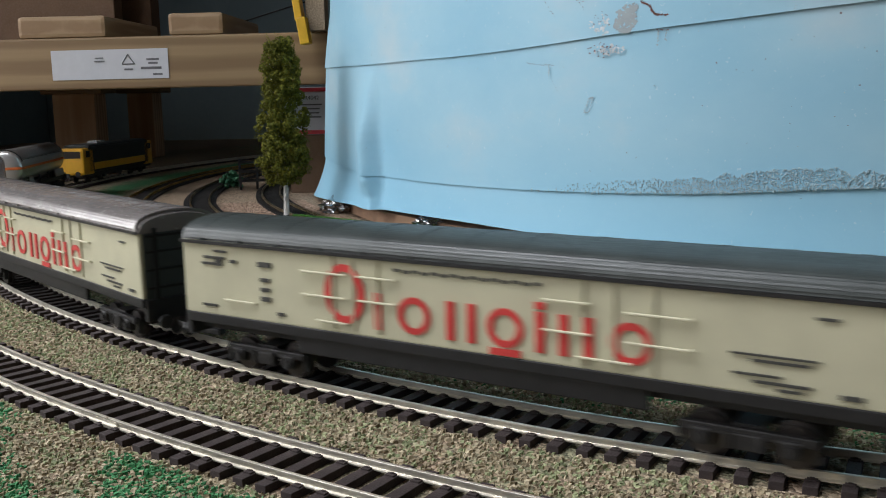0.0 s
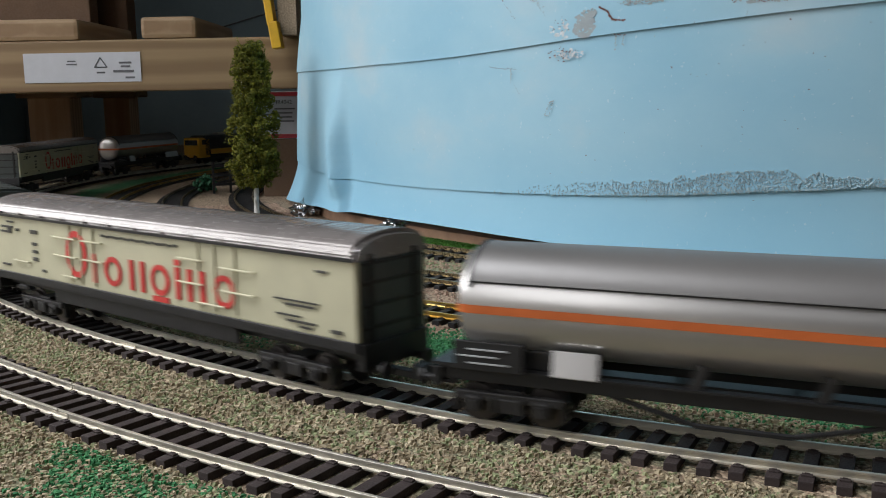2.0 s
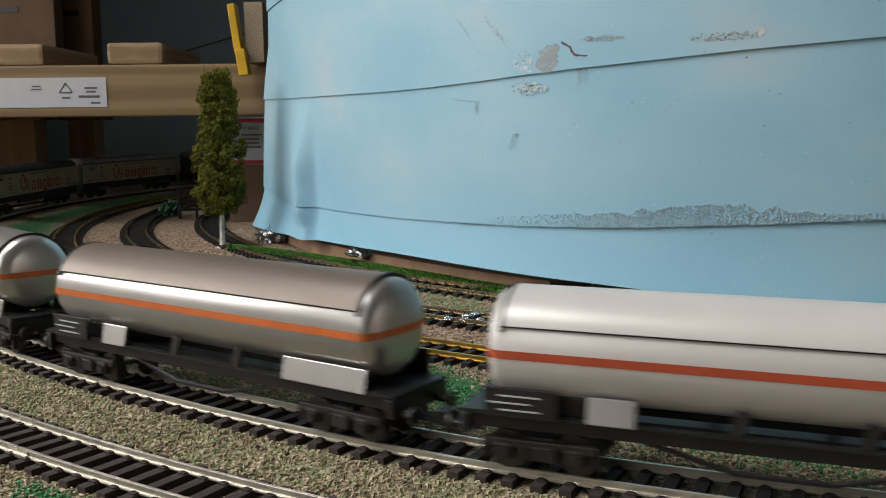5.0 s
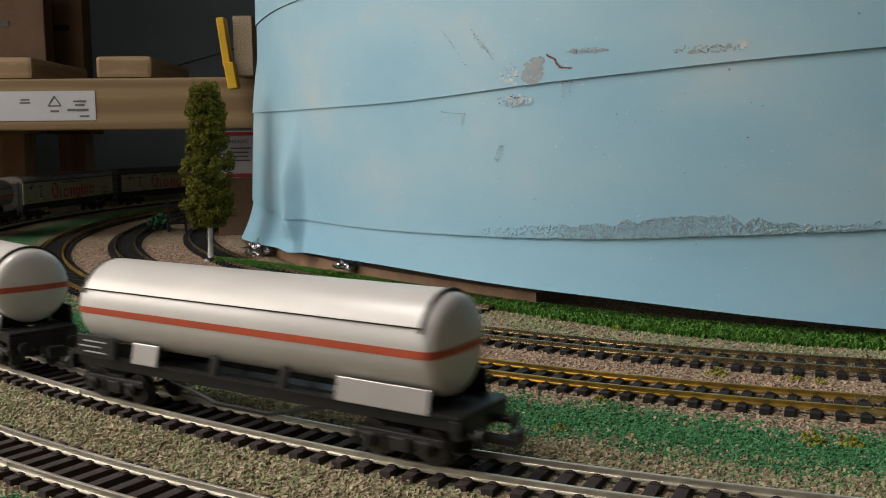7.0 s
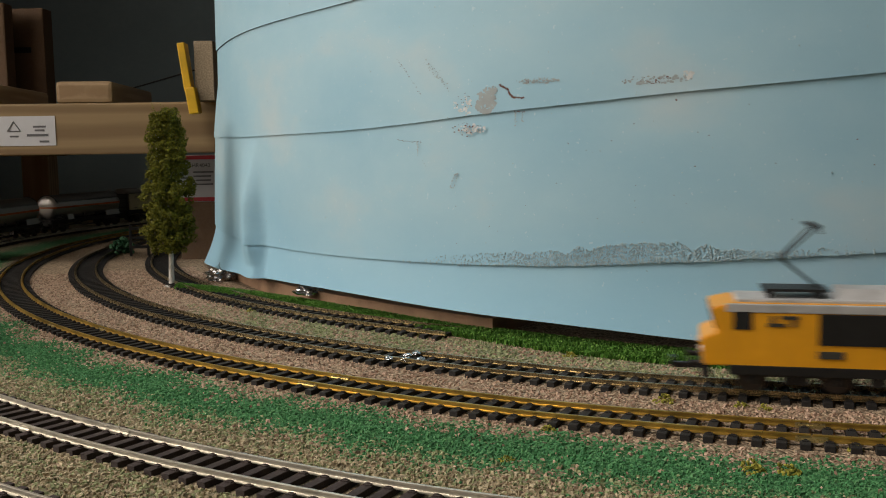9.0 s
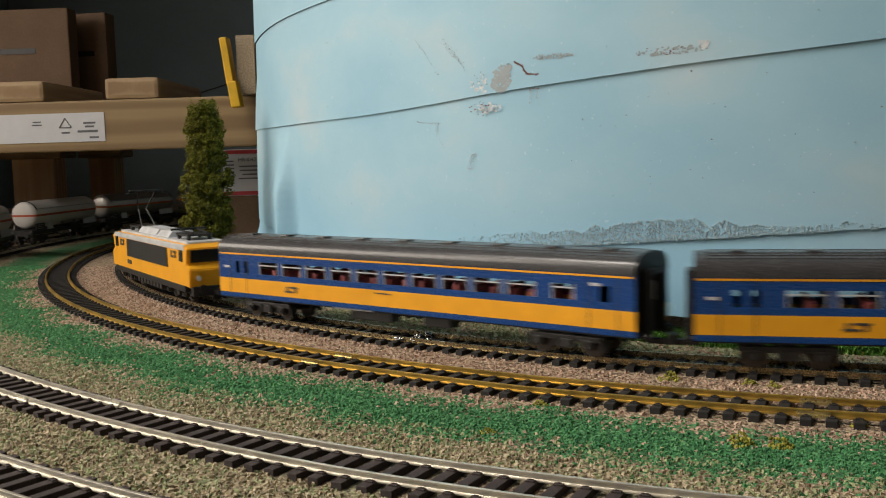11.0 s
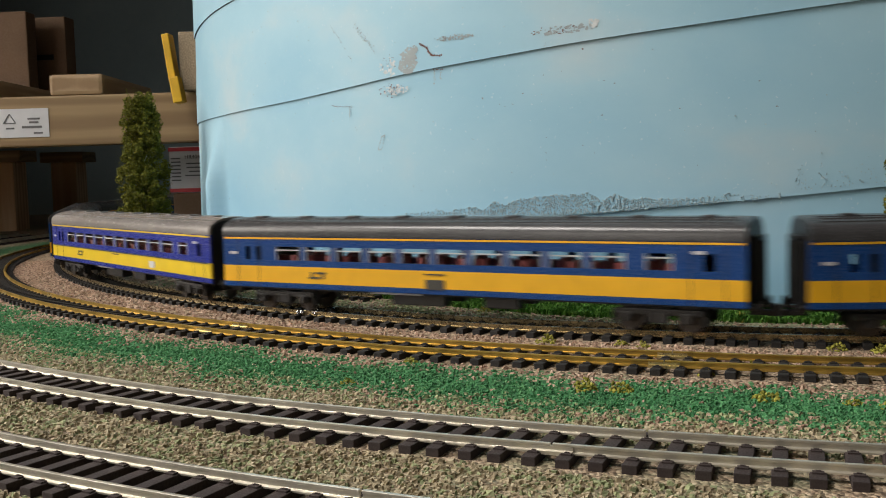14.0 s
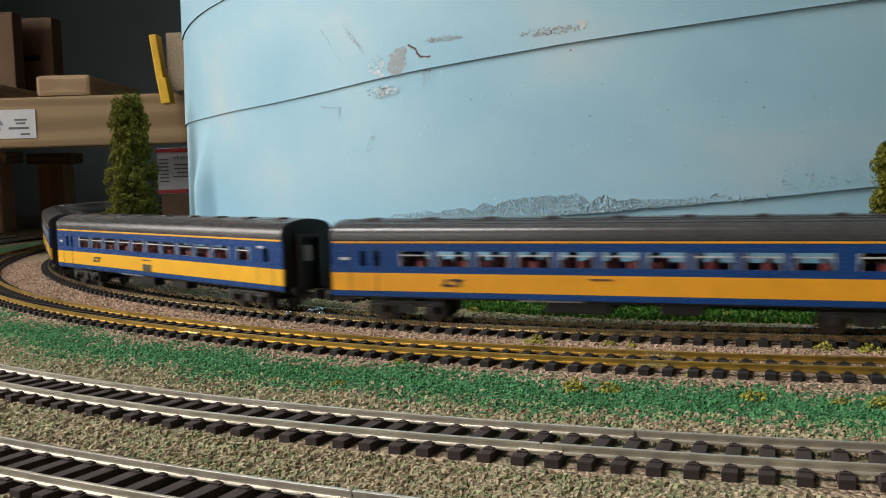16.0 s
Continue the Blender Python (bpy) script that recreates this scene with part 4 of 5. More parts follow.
def sliding_wall_van(roof_mat, label):
    v = empty("covered_van")
    tagged(v, label, "freight van", group="vans of the freight train")
    L2, W, LO, EAVE, TOP = 0.1155, 0.0160, 0.0200, 0.0462, 0.0534
    b = B()
    box(b, 0, 0, (LO + EAVE) / 2, 2 * L2, 2 * W, EAVE - LO, 0.0006)
    body = part("body", b, M_CREAM, v, "cream sliding-wall body")
    b = B()
    prism(b, [(-W - 0.0008, EAVE - 0.001), *arc_profile(W + 0.0008, EAVE, TOP), (W + 0.0008, EAVE - 0.001)], -L2 - 0.0006, L2 + 0.0006)
    bmesh.ops.bevel(b, geom=[e for e in b.edges if abs(abs(e.verts[0].co.x) - L2) < 0.001 and abs(abs(e.verts[1].co.x) - L2) < 0.001 and e.verts[0].co.z > EAVE + 0.001], offset=0.0016, segments=2, affect="EDGES")
    roof = part("roof", crisp(b), roof_mat, v, smooth=True)
    for i in range(13):
        x = -L2 + 0.010 + i * (2 * L2 - 0.02) / 12
        b = B()
        prism(b, [(-W - 0.0008, EAVE), *arc_profile(W + 0.0009, EAVE, TOP + 0.00014), (W + 0.0008, EAVE)], x - 0.0006, x + 0.0006)
        part("roof_rib", b, roof_mat, roof)
    for s in (-1, 1):
        part("gutter", box(B(), 0, s * (W + 0.0008), EAVE - 0.0006, 2 * L2, 0.0010, 0.0010), M_FRAME, roof)
        b = B()
        box(b, 0, s * (W - 0.001), LO - 0.0016, 2 * L2, 0.0024, 0.0036, 0.0004)
        box(b, 0.004, s * (W - 0.0018), LO - 0.0058, 0.122, 0.0016, 0.0068, 0.0005)
        box(b, 0.004, s * (W - 0.0006), LO - 0.0034, 0.120, 0.0010, 0.0008)
        part("sole_bar", b, M_FRAME, v)
        for x in (0.0475, 0.0395, 0.030, -0.0385, -0.0475, -0.0585):
            part("door_rib", box(B(), s * x, s * (W + 0.0003), (LO + EAVE) / 2, 0.0008, 0.0008, EAVE - LO - 0.003), M_CREAM, body)
        for x, z, w in ((0.051, 0.0392, 0.018), (0.030, 0.0392, 0.014), (0.051, 0.0316, 0.018), (0.030, 0.0316, 0.014), (-0.034, 0.0385, 0.014), (-0.060, 0.0372, 0.018), (-0.034, 0.0300, 0.014), (-0.060, 0.0292, 0.018), (0.088, 0.0262, 0.014), (0.048, 0.0235, 0.012), (-0.045, 0.0235, 0.016)):
            h = B()
            rod(h, (s * x - w / 2, s * (W + 0.0012), z), (s * x + w / 2, s * (W + 0.0012), z), 0.0004, 6)
            for e in (-1, 1):
                rod(h, (s * x + e * w * 0.45, s * W, z), (s * x + e * w * 0.45, s * (W + 0.0012), z), 0.0004, 6)
            part("handrail", h, M_RAILING, body)
        y = s * (W + 0.00035)
        def bar(name, x, z, w, h, m):
            part(name, box(B(), x, y, z, w, 0.0005, h), m, body)
        def ring(x, z, rx, rz, wide):
            q_ = B()
            n = 28
            inner, outer = [], []
            for k in range(n):
                a = 6.28319 * k / n
                outer.append(q_.verts.new((s * x + math.cos(a) * rx, y + s * 0.0002, z + math.sin(a) * rz)))
                inner.append(q_.verts.new((s * x + math.cos(a) * (rx - wide), y + s * 0.0002, z + math.sin(a) * (rz - wide * 0.9))))
            for k in range(n):
                q_.faces.new((outer[k], outer[(k + 1) % n], inner[(k + 1) % n], inner[k]))
            bmesh.ops.recalc_face_normals(q_, faces=q_.faces[:])
            geo = bmesh.ops.extrude_face_region(q_, geom=q_.faces[:])
            for g in geo["geom"]:
                if isinstance(g, bmesh.types.BMVert):
                    g.co.y -= s * 0.0003
            bmesh.ops.recalc_face_normals(q_, faces=q_.faces[:])
            part("red_ring", q_, M_RED, body)
        # the large red emblem: plain rings and upright blocks
        ring(0.0430, 0.0331, 0.0080, 0.0096, 0.0026)
        for c in (0.0165, -0.0147, -0.0525):
            ring(c, 0.0288, 0.0060, 0.0058, 0.0022)
        for c in (0.0300, 0.0036, -0.0036, -0.0258, -0.0330, -0.0404):
            bar("red_block", s * c, 0.0288, 0.0028, 0.0116, M_RED)
        bar("red_block", s * -0.0147, 0.0216, 0.0100, 0.0020, M_RED)
        bar("red_block", s * -0.0258, 0.0364, 0.0030, 0.0020, M_RED)
        for k in range(15):
            bar("black_bar", s * (0.0225 - k * 0.0034), 0.0424 - 0.0003 * (k % 2), 0.0022, 0.0009, M_MARK)
        for dx, z, w, h in ((0.100, 0.0405, 0.010, 0.0013), (0.103, 0.0383, 0.006, 0.0012), (0.097, 0.0428, 0.006, 0.0010), (0.098, 0.0392, 0.003, 0.0040), (0.091, 0.0397, 0.003, 0.0016), (0.0766, 0.0397, 0.0060, 0.0024), (0.0766, 0.0345, 0.004, 0.0018), (0.0766, 0.0312, 0.004, 0.0018), (0.0766, 0.0280, 0.0042, 0.0022), (0.0700, 0.0235, 0.003, 0.0016), (0.103, 0.0235, 0.007, 0.0012),
                            (-0.089, 0.0302, 0.021, 0.0007), (-0.0905, 0.0288, 0.014, 0.0009), (-0.085, 0.0252, 0.012, 0.0008), (-0.091, 0.0235, 0.014, 0.0010), (-0.093, 0.0220, 0.006, 0.0009), (-0.101, 0.0408, 0.005, 0.0010), (-0.107, 0.0225, 0.005, 0.0016)):
            bar("black_bar", s * dx, z, w, h * 0.7, M_MARK)
    for e in (-1, 1):
        b = B()
        for z in (0.024, 0.031, 0.038, 0.044):
            box(b, e * (L2 + 0.0004), 0, z, 0.0009, 2 * W - 0.004, 0.0010)
        for s in (-1, 1):
            box(b, e * (L2 + 0.0006), s * 0.010, 0.032, 0.0012, 0.0016, 0.030)
        part("end_rib", b, M_FRAME, v)
        part("head_stock", box(B(), e * (L2 + 0.0002), 0, LO - 0.0045, 0.0030, 2 * W - 0.002, 0.0085, 0.0004), M_FRAME, v)
        bogie(v, e * 0.082)
        part("end_panel", box(B(), e * (L2 + 0.0001), 0, 0.032, 0.0006, 2 * W - 0.003, 0.028), M_ROOF_DARK, v)
    part("floor_frame", box(B(), 0, 0, 0.0165, 2 * L2 - 0.004, 0.020, 0.0066), M_FRAME, v)
    buffers(v, L2 + 0.001)
    return v


def gas_tank_wagon(tank_mat, shield_mat, label, stripe=M_ORANGE, marked=False):
    v = empty("tank_wagon")
    tagged(v, label, "tank wagon", group="tank wagons of the freight train")
    HALF, R, ZC = 0.0800, 0.0158, 0.0350
    b = B()
    ring_pts = []
    dome = [(HALF, 0.0), (HALF - 0.0002, 0.35), (HALF - 0.0005, 0.58), (HALF - 0.0010, 0.76), (HALF - 0.0018, 0.89), (HALF - 0.0032, 0.97), (HALF - 0.0052, 1.0)]
    xs = [(-x, k) for x, k in dome] + [(x, k) for x, k in reversed(dome)]
    n = 48
    for x, k in xs:
        ring_pts.append([b.verts.new((x, math.cos(6.28319 * i / n) * R * k, ZC + math.sin(6.28319 * i / n) * R * k)) for i in range(n)] if k > 0 else [b.verts.new((x, 0, ZC))])
    for p, q in zip(ring_pts[:-1], ring_pts[1:]):
        for i in range(n):
            j = (i + 1) % n
            if len(p) == 1:
                b.faces.new((p[0], q[j], q[i]))
            elif len(q) == 1:
                b.faces.new((p[i], p[j], q[0]))
            else:
                b.faces.new((p[i], p[j], q[j], q[i]))
    bmesh.ops.recalc_face_normals(b, faces=b.faces[:])
    tank = part("tank", b, tank_mat, v, smooth=True)
    # stripe round the tank
    b = B()
    def band(z0, z1, lift):
        for (x0, k0), (x1, k1) in zip(xs[:-1], xs[1:]):
            for s in (-1, 1):
                q = []
                for x, k in ((x0, k0), (x1, k1)):
                    for z in (z0, z1):
                        rr = (R + lift) * max(k, 0.25)
                        q.append((x * (1 + lift / HALF), s * math.sqrt(max(0, rr * rr - z * z)), ZC + z))
                if k0 == 0 or k1 == 0:
                    continue
                f = [b.verts.new(c) for c in q]
                b.faces.new((f[0], f[2], f[3], f[1]))
        for e in (-1, 1):
            rr = (R + lift) * 0.35
            y = math.sqrt(max(0, rr * rr))
            f = [b.verts.new((e * (HALF + lift), yy, ZC + z)) for yy, z in ((-y, z0), (y, z0), (y, z1), (-y, z1))]
            b.faces.new(f)
    band(-0.0018, 0.0006, 0.00018)
    bmesh.ops.recalc_face_normals(b, faces=b.faces[:])
    part("stripe", b, stripe, tank, smooth=True)
    # sun shield over the top: a thin shell with its dark lower edge
    b = B()
    prof = [((R + 0.0007) * math.cos(a), ZC + (R + 0.0007) * math.sin(a)) for a in [radians(d) for d in range(26, 155, 3)]]
    prof += [((R + 0.0001) * math.cos(a), ZC + (R + 0.0001) * math.sin(a)) for a in [radians(d) for d in range(152, 25, -3)]]
    prism(b, prof, -HALF + 0.0054, HALF - 0.0054)
    part("sun_shield", crisp(b), shield_mat, tank, smooth=True)
    for s in (-1, 1):
        a = radians(25.5)
        part("shield_edge", box(B(), 0, s * (R + 0.0004) * math.cos(a), ZC + (R + 0.0004) * math.sin(a), 2 * HALF - 0.0110, 0.0006, 0.00028), M_FRAME, tank)
    for e in (-1, 1):
        b = B()
        x = e * (HALF - 0.0054)
        arc = [radians(d) for d in range(20, 161, 4)]
        prism(b, [((R + 0.0010) * math.cos(a), ZC + (R + 0.0010) * math.sin(a)) for a in arc] + [(R * math.cos(a), ZC + R * math.sin(a)) for a in arc[::-1]], x - 0.0005, x + 0.0005)
        part("shield_rim", crisp(b), M_BOGIE, tank, "dark rim at the shield's end", smooth=True)
    # frame
    F = 0.0850
    for s in (-1, 1):
        b = B()
        box(b, 0, s * 0.0115, 0.0145, 2 * F, 0.0020, 0.0042, 0.0003)
        box(b, 0, s * 0.0122, 0.0166, 2 * F, 0.0030, 0.0007)
        sill = part("side_sill", b, M_FRAME, v)
        for (x0, z0), (x1, z1) in (((-0.036, 0.0128), (-0.012, 0.0068)), ((0.036, 0.0128), (0.012, 0.0068)), ((-0.0125, 0.0068), (0.0125, 0.0068))):
            part("truss_rod", rod(B(), (x0, s * 0.0115, z0), (x1, s * 0.0115, z1), 0.0008, 6), M_FRAME, sill)
        for x in (0.0112, -0.0198):
            part("saddle_strut", box(B(), s * x, s * 0.0124, 0.0200, 0.0034, 0.0014, 0.0072, 0.0003, pose(0, 0, 0, 0, s * -18, 0)), M_BOGIE, v)
        for x, w in ((0.0440, 0.013), (-0.0595, 0.034)):
            part("saddle_plate", box(B(), s * x, s * 0.0138, 0.0203, w, 0.0010, 0.0075, 0.0003, pose(0, 0, 0, s * 12, 0, 0)), M_TANK, v, "silver saddle plate")
        pl = B()
        box(pl, s * 0.0690, s * 0.0150, 0.0208, 0.021, 0.0012, 0.0085, 0.0003)
        p = part("sign_board", pl, M_FRAME, v)
        for k in range(3):
            part("print_bar", box(B(), s * (0.0690 + 0.003 * (k % 2)), s * 0.0158, 0.0188 + k * 0.0020, 0.012, 0.0004, 0.0004), M_GREY, p)
    for e in (-1, 1):
        part("saddle", box(B(), e * 0.058, 0, 0.0195, 0.018, 0.020, 0.0060, 0.0006), M_FRAME, v)
        part("head_stock", box(B(), e * (F + 0.0005), 0, 0.0135, 0.0026, 0.029, 0.0058, 0.0004), M_FRAME, v)
        part("platform", box(B(), e * (F - 0.004), 0, 0.0172, 0.012, 0.028, 0.0009), M_FRAME, v)
        bogie(v, e * 0.064, 0.0205)
    if marked:
        part("red_marker", box(B(), -F - 0.0008, 0.0125, 0.0165, 0.0020, 0.0036, 0.0036, 0.0004), M_RED, v)
    part("centre_sill", box(B(), 0, 0, 0.0130, 2 * F, 0.006, 0.0045), M_FRAME, v)
    buffers(v, F + 0.0015)
    return v


def coach(blue, yellow, label, roof_mat=None, hatch=True):
    v = empty("passenger_coach")
    tagged(v, label, "passenger coach", group="coaches of the passenger train")
    H, W, LO, EAVE, TOP = 0.1415, 0.0158, 0.0118, 0.0385, 0.0474
    WZ0, WZ1 = 0.0260, 0.0330
    wins = [(0.0962 - 0.0198 * i, 0.0156) for i in range(10)]
    holes = [(0.1240, 0.0036), (0.1165, 0.0036)] + wins + [(-0.1050, 0.0115), (-0.1265, 0.0055)]
    for s in (-1, 1):
        y = s * (W - 0.0006)
        side = part("side_wall", box(B(), 0, y, (WZ0 + 0.0229) / 2, 2 * H, 0.0012, WZ0 - 0.0229, 0.0), blue, v)
        part("upper_panel", box(B(), 0, y, (WZ1 + EAVE) / 2, 2 * H, 0.0012, EAVE - WZ1), blue, side)
        edge = [H]
        for c, w in sorted(holes, reverse=True):
            edge += [c + w / 2, c - w / 2]
        edge.append(-H)
        for a, b_ in zip(edge[0::2], edge[1::2]):
            part("pillar", box(B(), (a + b_) / 2, y, (WZ0 + WZ1) / 2, a - b_, 0.0012, WZ1 - WZ0), blue, side)
        for c, w in holes:
            pane = part("pane", box(B(), c, y - s * 0.0002, (WZ0 + WZ1) / 2, w, 0.0003, WZ1 - WZ0), M_GLASS, side)
            pane.visible_shadow = False
            if w > 0.01:
                rim = B()
                box(rim, c, y + s * 0.0005, WZ0 + 0.0052, w, 0.0005, 0.0006)
                for e in (-1, 1):
                    box(rim, c + e * w / 2, y + s * 0.0005, (WZ0 + WZ1) / 2, 0.0005, 0.0006, WZ1 - WZ0)
                part("window_bar", rim, M_GREY, side)
        part("yellow_band", box(B(), 0, y, 0.0187, 2 * H, 0.0013, 0.0084), yellow, side, "broad yellow band")
        part("lower_edge", box(B(), 0, y, 0.0132, 2 * H, 0.0012, 0.0026), blue, side)
        part("yellow_line", box(B(), 0, y + s * 0.0003, 0.0372, 2 * H - 0.002, 0.0010, 0.0009), yellow, side, "thin yellow line under the roof")
        ys = y + s * 0.0008
        for x in (0.0771,):
            for dx, dz, w, h in ((-0.002, 0.0012, 0.007, 0.0010), (0.002, -0.0012, 0.007, 0.0010), (0.0035, 0.0, 0.0015, 0.0032), (-0.0035, 0.0, 0.0015, 0.0032)):
                part("black_emblem_bar", box(B(), x + dx, ys, 0.0188 + dz, w, 0.0003, h), M_MARK, side)
        part("black_bar", box(B(), 0.0060, ys, 0.0212, 0.011, 0.0003, 0.0006), M_MARK, side)
        if roof_mat:
            part("white_panel", box(B(), -0.0570, ys, 0.0178, 0.0085, 0.0003, 0.0040), M_WHITE, side)
            part("dark_line", box(B(), 0, ys, 0.0226, 2 * H - 0.004, 0.0003, 0.0006), M_MARK, side)
        if hatch:
            part("battery_hatch", box(B(), 0.0060, ys, 0.0164, 0.0105, 0.0004, 0.0046), M_MARK, side)
        for x in (0.134, -0.122):
            part("white_numeral_bar", box(B(), x, ys, 0.0295 if x > 0 else 0.0335, 0.005, 0.0003, 0.0013), M_WHITE, side)
        for x in (0.131, 0.1165, -0.1185, -0.133):
            part("door_seam", box(B(), x, y + s * 0.0006, 0.0240, 0.0004, 0.0003, 0.026), M_FRAME, side)
        part("step_board", box(B(), 0.03, s * 0.0140, 0.0112, 0.030, 0.0012, 0.0008), M_GREY, v)
        part("equipment_box", box(B(), 0.018, s * 0.0095, 0.0086, 0.030, 0.007, 0.0056, 0.0006), M_FRAME, v)
        part("equipment_box", box(B(), -0.028, s * 0.0095, 0.0088, 0.018, 0.007, 0.0050, 0.0006), M_FRAME, v)
    # roof shell
    n = 28
    def outline(half, eave, top, k):
        return [(-half * math.cos(math.pi * i / n), eave + (top - eave) * math.sin(math.pi * i / n) ** k) for i in range(n + 1)]
    b = B()
    outer = outline(W + 0.0004, EAVE - 0.0004, TOP, 0.62)
    inner = outline(W - 0.0010, EAVE - 0.0004, TOP - 0.0012, 0.62)
    prism(b, outer + inner[::-1], -H, H)
    roof = part("roof", crisp(b), roof_mat or M_COACH_ROOF, v, "ribbed roof with low ventilators", smooth=True)
    for i in range(9):
        x = H - 0.018 - i * (2 * H - 0.036) / 8
        part("roof_vent", box(B(), x, 0.0035, TOP + 0.0001, 0.006, 0.006, 0.0012, 0.0004), roof_mat or M_COACH_ROOF, roof)
    for s in (-1, 1):
        for yy in (0.0060, 0.0092, 0.0122):
            zz = EAVE - 0.0004 + (TOP - EAVE + 0.0004) * (1 - (yy / (W + 0.0004)) ** 2) ** 0.31
            part("roof_rib", box(B(), 0, s * yy, zz, 2 * H - 0.010, 0.0006, 0.0005), roof_mat or M_COACH_ROOF, roof)
    for e in (-1, 1):
        b = B()
        prism(b, [(W - 0.0012, LO), *[(yy, zz) for yy, zz in outline(W - 0.0011, EAVE, TOP - 0.0011, 0.62)][::-1], (-W + 0.0012, LO)], e * (H - 0.0012), e * (H - 0.0002))
        end = part("end_wall", b, M_FRAME, v, "black end wall with gangway")
        g = B()
        for s in (-1, 1):
            box(g, e * (H + 0.0016), s * 0.0060, 0.0250, 0.0036, 0.0024, 0.0260, 0.0010)
        box(g, e * (H + 0.0016), 0, 0.0386, 0.0036, 0.0140, 0.0026, 0.0010)
        part("gangway", g, M_FRAME, end)
        part("gangway_pane", box(B(), e * (H + 0.0002), 0, 0.030, 0.0008, 0.005, 0.008), M_GREY, end)
        bogie(v, e * 0.1030, 0.0270)
    part("floor", box(B(), 0, 0, 0.0118, 2 * H - 0.003, 2 * W - 0.003, 0.0016), M_FRAME, v)
    part("inner_floor", box(B(), 0, 0, 0.0131, 2 * H - 0.004, 2 * W - 0.004, 0.0008), M_INSIDE, v)
    for i in range(20):
        x = 0.106 - 0.0113 * i
        for s in (-1, 1):
            b = B()
            box(b, x, s * 0.0085, 0.0208, 0.0030, 0.0095, 0.0156, 0.0007)
            part("seat", b, M_SEAT, v)
    for x in (0.1125, -0.1140):
        part("partition", box(B(), x, 0, 0.0255, 0.0010, 2 * W - 0.004, 0.024), M_INSIDE, v)
    buffers(v, H - 0.001)
    # these coaches are built a little short of scale length
    for ob in v.children_recursive:
        for vert in ob.data.vertices:
            vert.co.x *= 0.9555
    return v


def electric_loco():
    v = empty("electric_locomotive")
    tagged(v, "yellow electric locomotive with grey roof, dark grille panels and raised pantograph", "locomotive")
    H, W, LO, EAVE = 0.0985, 0.0165, 0.0120, 0.0375
    b = B()
    sec = [(-W, LO), (W, LO), (W, EAVE - 0.003), (W - 0.0022, EAVE + 0.0012), (-W + 0.0022, EAVE + 0.0012), (-W, EAVE - 0.003)]
    prism(b, sec, -H + 0.012, H - 0.012)
    part("body", b, M_NS_ORANGE, v, "yellow body shell")
    for e in (-1, 1):
        b = B()
        pr = [(H - 0.0125, LO), (H - 0.001, LO), (H, 0.0235), (H - 0.0065, 0.0262), (H - 0.0035, EAVE - 0.001), (H - 0.0125, EAVE + 0.0012)]
        a = [b.verts.new((e * x, -W, z)) for x, z in pr]
        c = [b.verts.new((e * x, W, z)) for x, z in pr]
        for i in range(len(pr)):
            j = (i + 1) % len(pr)
            b.faces.new((a[i], a[j], c[j], c[i]))
        b.faces.new(a); b.faces.new(c)
        bmesh.ops.recalc_face_normals(b, faces=b.faces[:])
        bmesh.ops.bevel(b, geom=b.edges[:], offset=0.0007, segments=2, affect="EDGES")
        cab = part("cab_nose", b, M_NS_ORANGE, v)
        part("windscreen", box(B(), e * (H - 0.0048), 0, 0.0316, 0.0010, 2 * W - 0.005, 0.0085, 0, pose(0, 0, 0, 0, e * 17, 0)), M_GLASS_DARK, cab)
        for s in (-1, 1):
            part("side_window", box(B(), e * (H - 0.0165), s * (W + 0.0001), 0.0315, 0.0075, 0.0006, 0.0075), M_GLASS_DARK, cab)
            hl = B()
            rod(hl, (e * (H - 0.0008), s * 0.0110, 0.0180), (e * (H + 0.0008), s * 0.0110, 0.0180), 0.0016, 14)
            part("headlight", hl, M_RIM, cab)
        part("buffer_beam", box(B(), e * (H - 0.002), 0, 0.0095, 0.004, 2 * W - 0.003, 0.0060, 0.0005), M_FRAME, cab)
    for s in (-1, 1):
        part("grille_panel", box(B(), 0, s * (W + 0.0002), 0.0283, 0.104, 0.0006, 0.0128), M_FRAME, v, "dark ventilation grille panel")
        part("roof_edge", box(B(), 0, s * (W - 0.0008), EAVE - 0.0008, 2 * H - 0.020, 0.0022, 0.0036, 0.0004), M_GREY, v, "light grey roof edge")
        part("skirt", box(B(), 0, s * (W - 0.0012), LO - 0.0015, 2 * H - 0.022, 0.0026, 0.0042, 0.0004), M_FRAME, v)
        for x in (0.066, -0.066):
            for dx, dz, w, h in ((-0.0025, 0.0016, 0.007, 0.0014), (0.0025, -0.0016, 0.007, 0.0014), (0.0042, 0.0, 0.0016, 0.0044), (-0.0042, 0.0, 0.0016, 0.0044)):
                part("black_emblem_bar", box(B(), x + dx, s * (W + 0.0003), 0.0315 + dz, w, 0.0005, h), M_MARK, v)
        part("number_bar", box(B(), 0.047, s * (W + 0.0003), 0.0178, 0.010, 0.0005, 0.0030), M_MARK, v)
        for k in range(8):
            part("underframe_box", box(B(), -0.028 + k * 0.008, s * 0.0130, 0.0075, 0.0058, 0.005, 0.0060, 0.0006), M_BOGIE, v)
    part("roof", box(B(), 0, 0, EAVE + 0.0014, 2 * H - 0.028, 2 * W - 0.008, 0.0022, 0.0006), M_GREY, v)
    for x, l in ((0.020, 0.046), (-0.020, 0.028)):
        b = B()
        prism(b, [(-0.0105, EAVE + 0.002), (0.0105, EAVE + 0.002), (0.0070, EAVE + 0.0066), (-0.0070, EAVE + 0.0066)], x - l / 2, x + l / 2)
        part("roof_hatch", b, M_GREY, v)
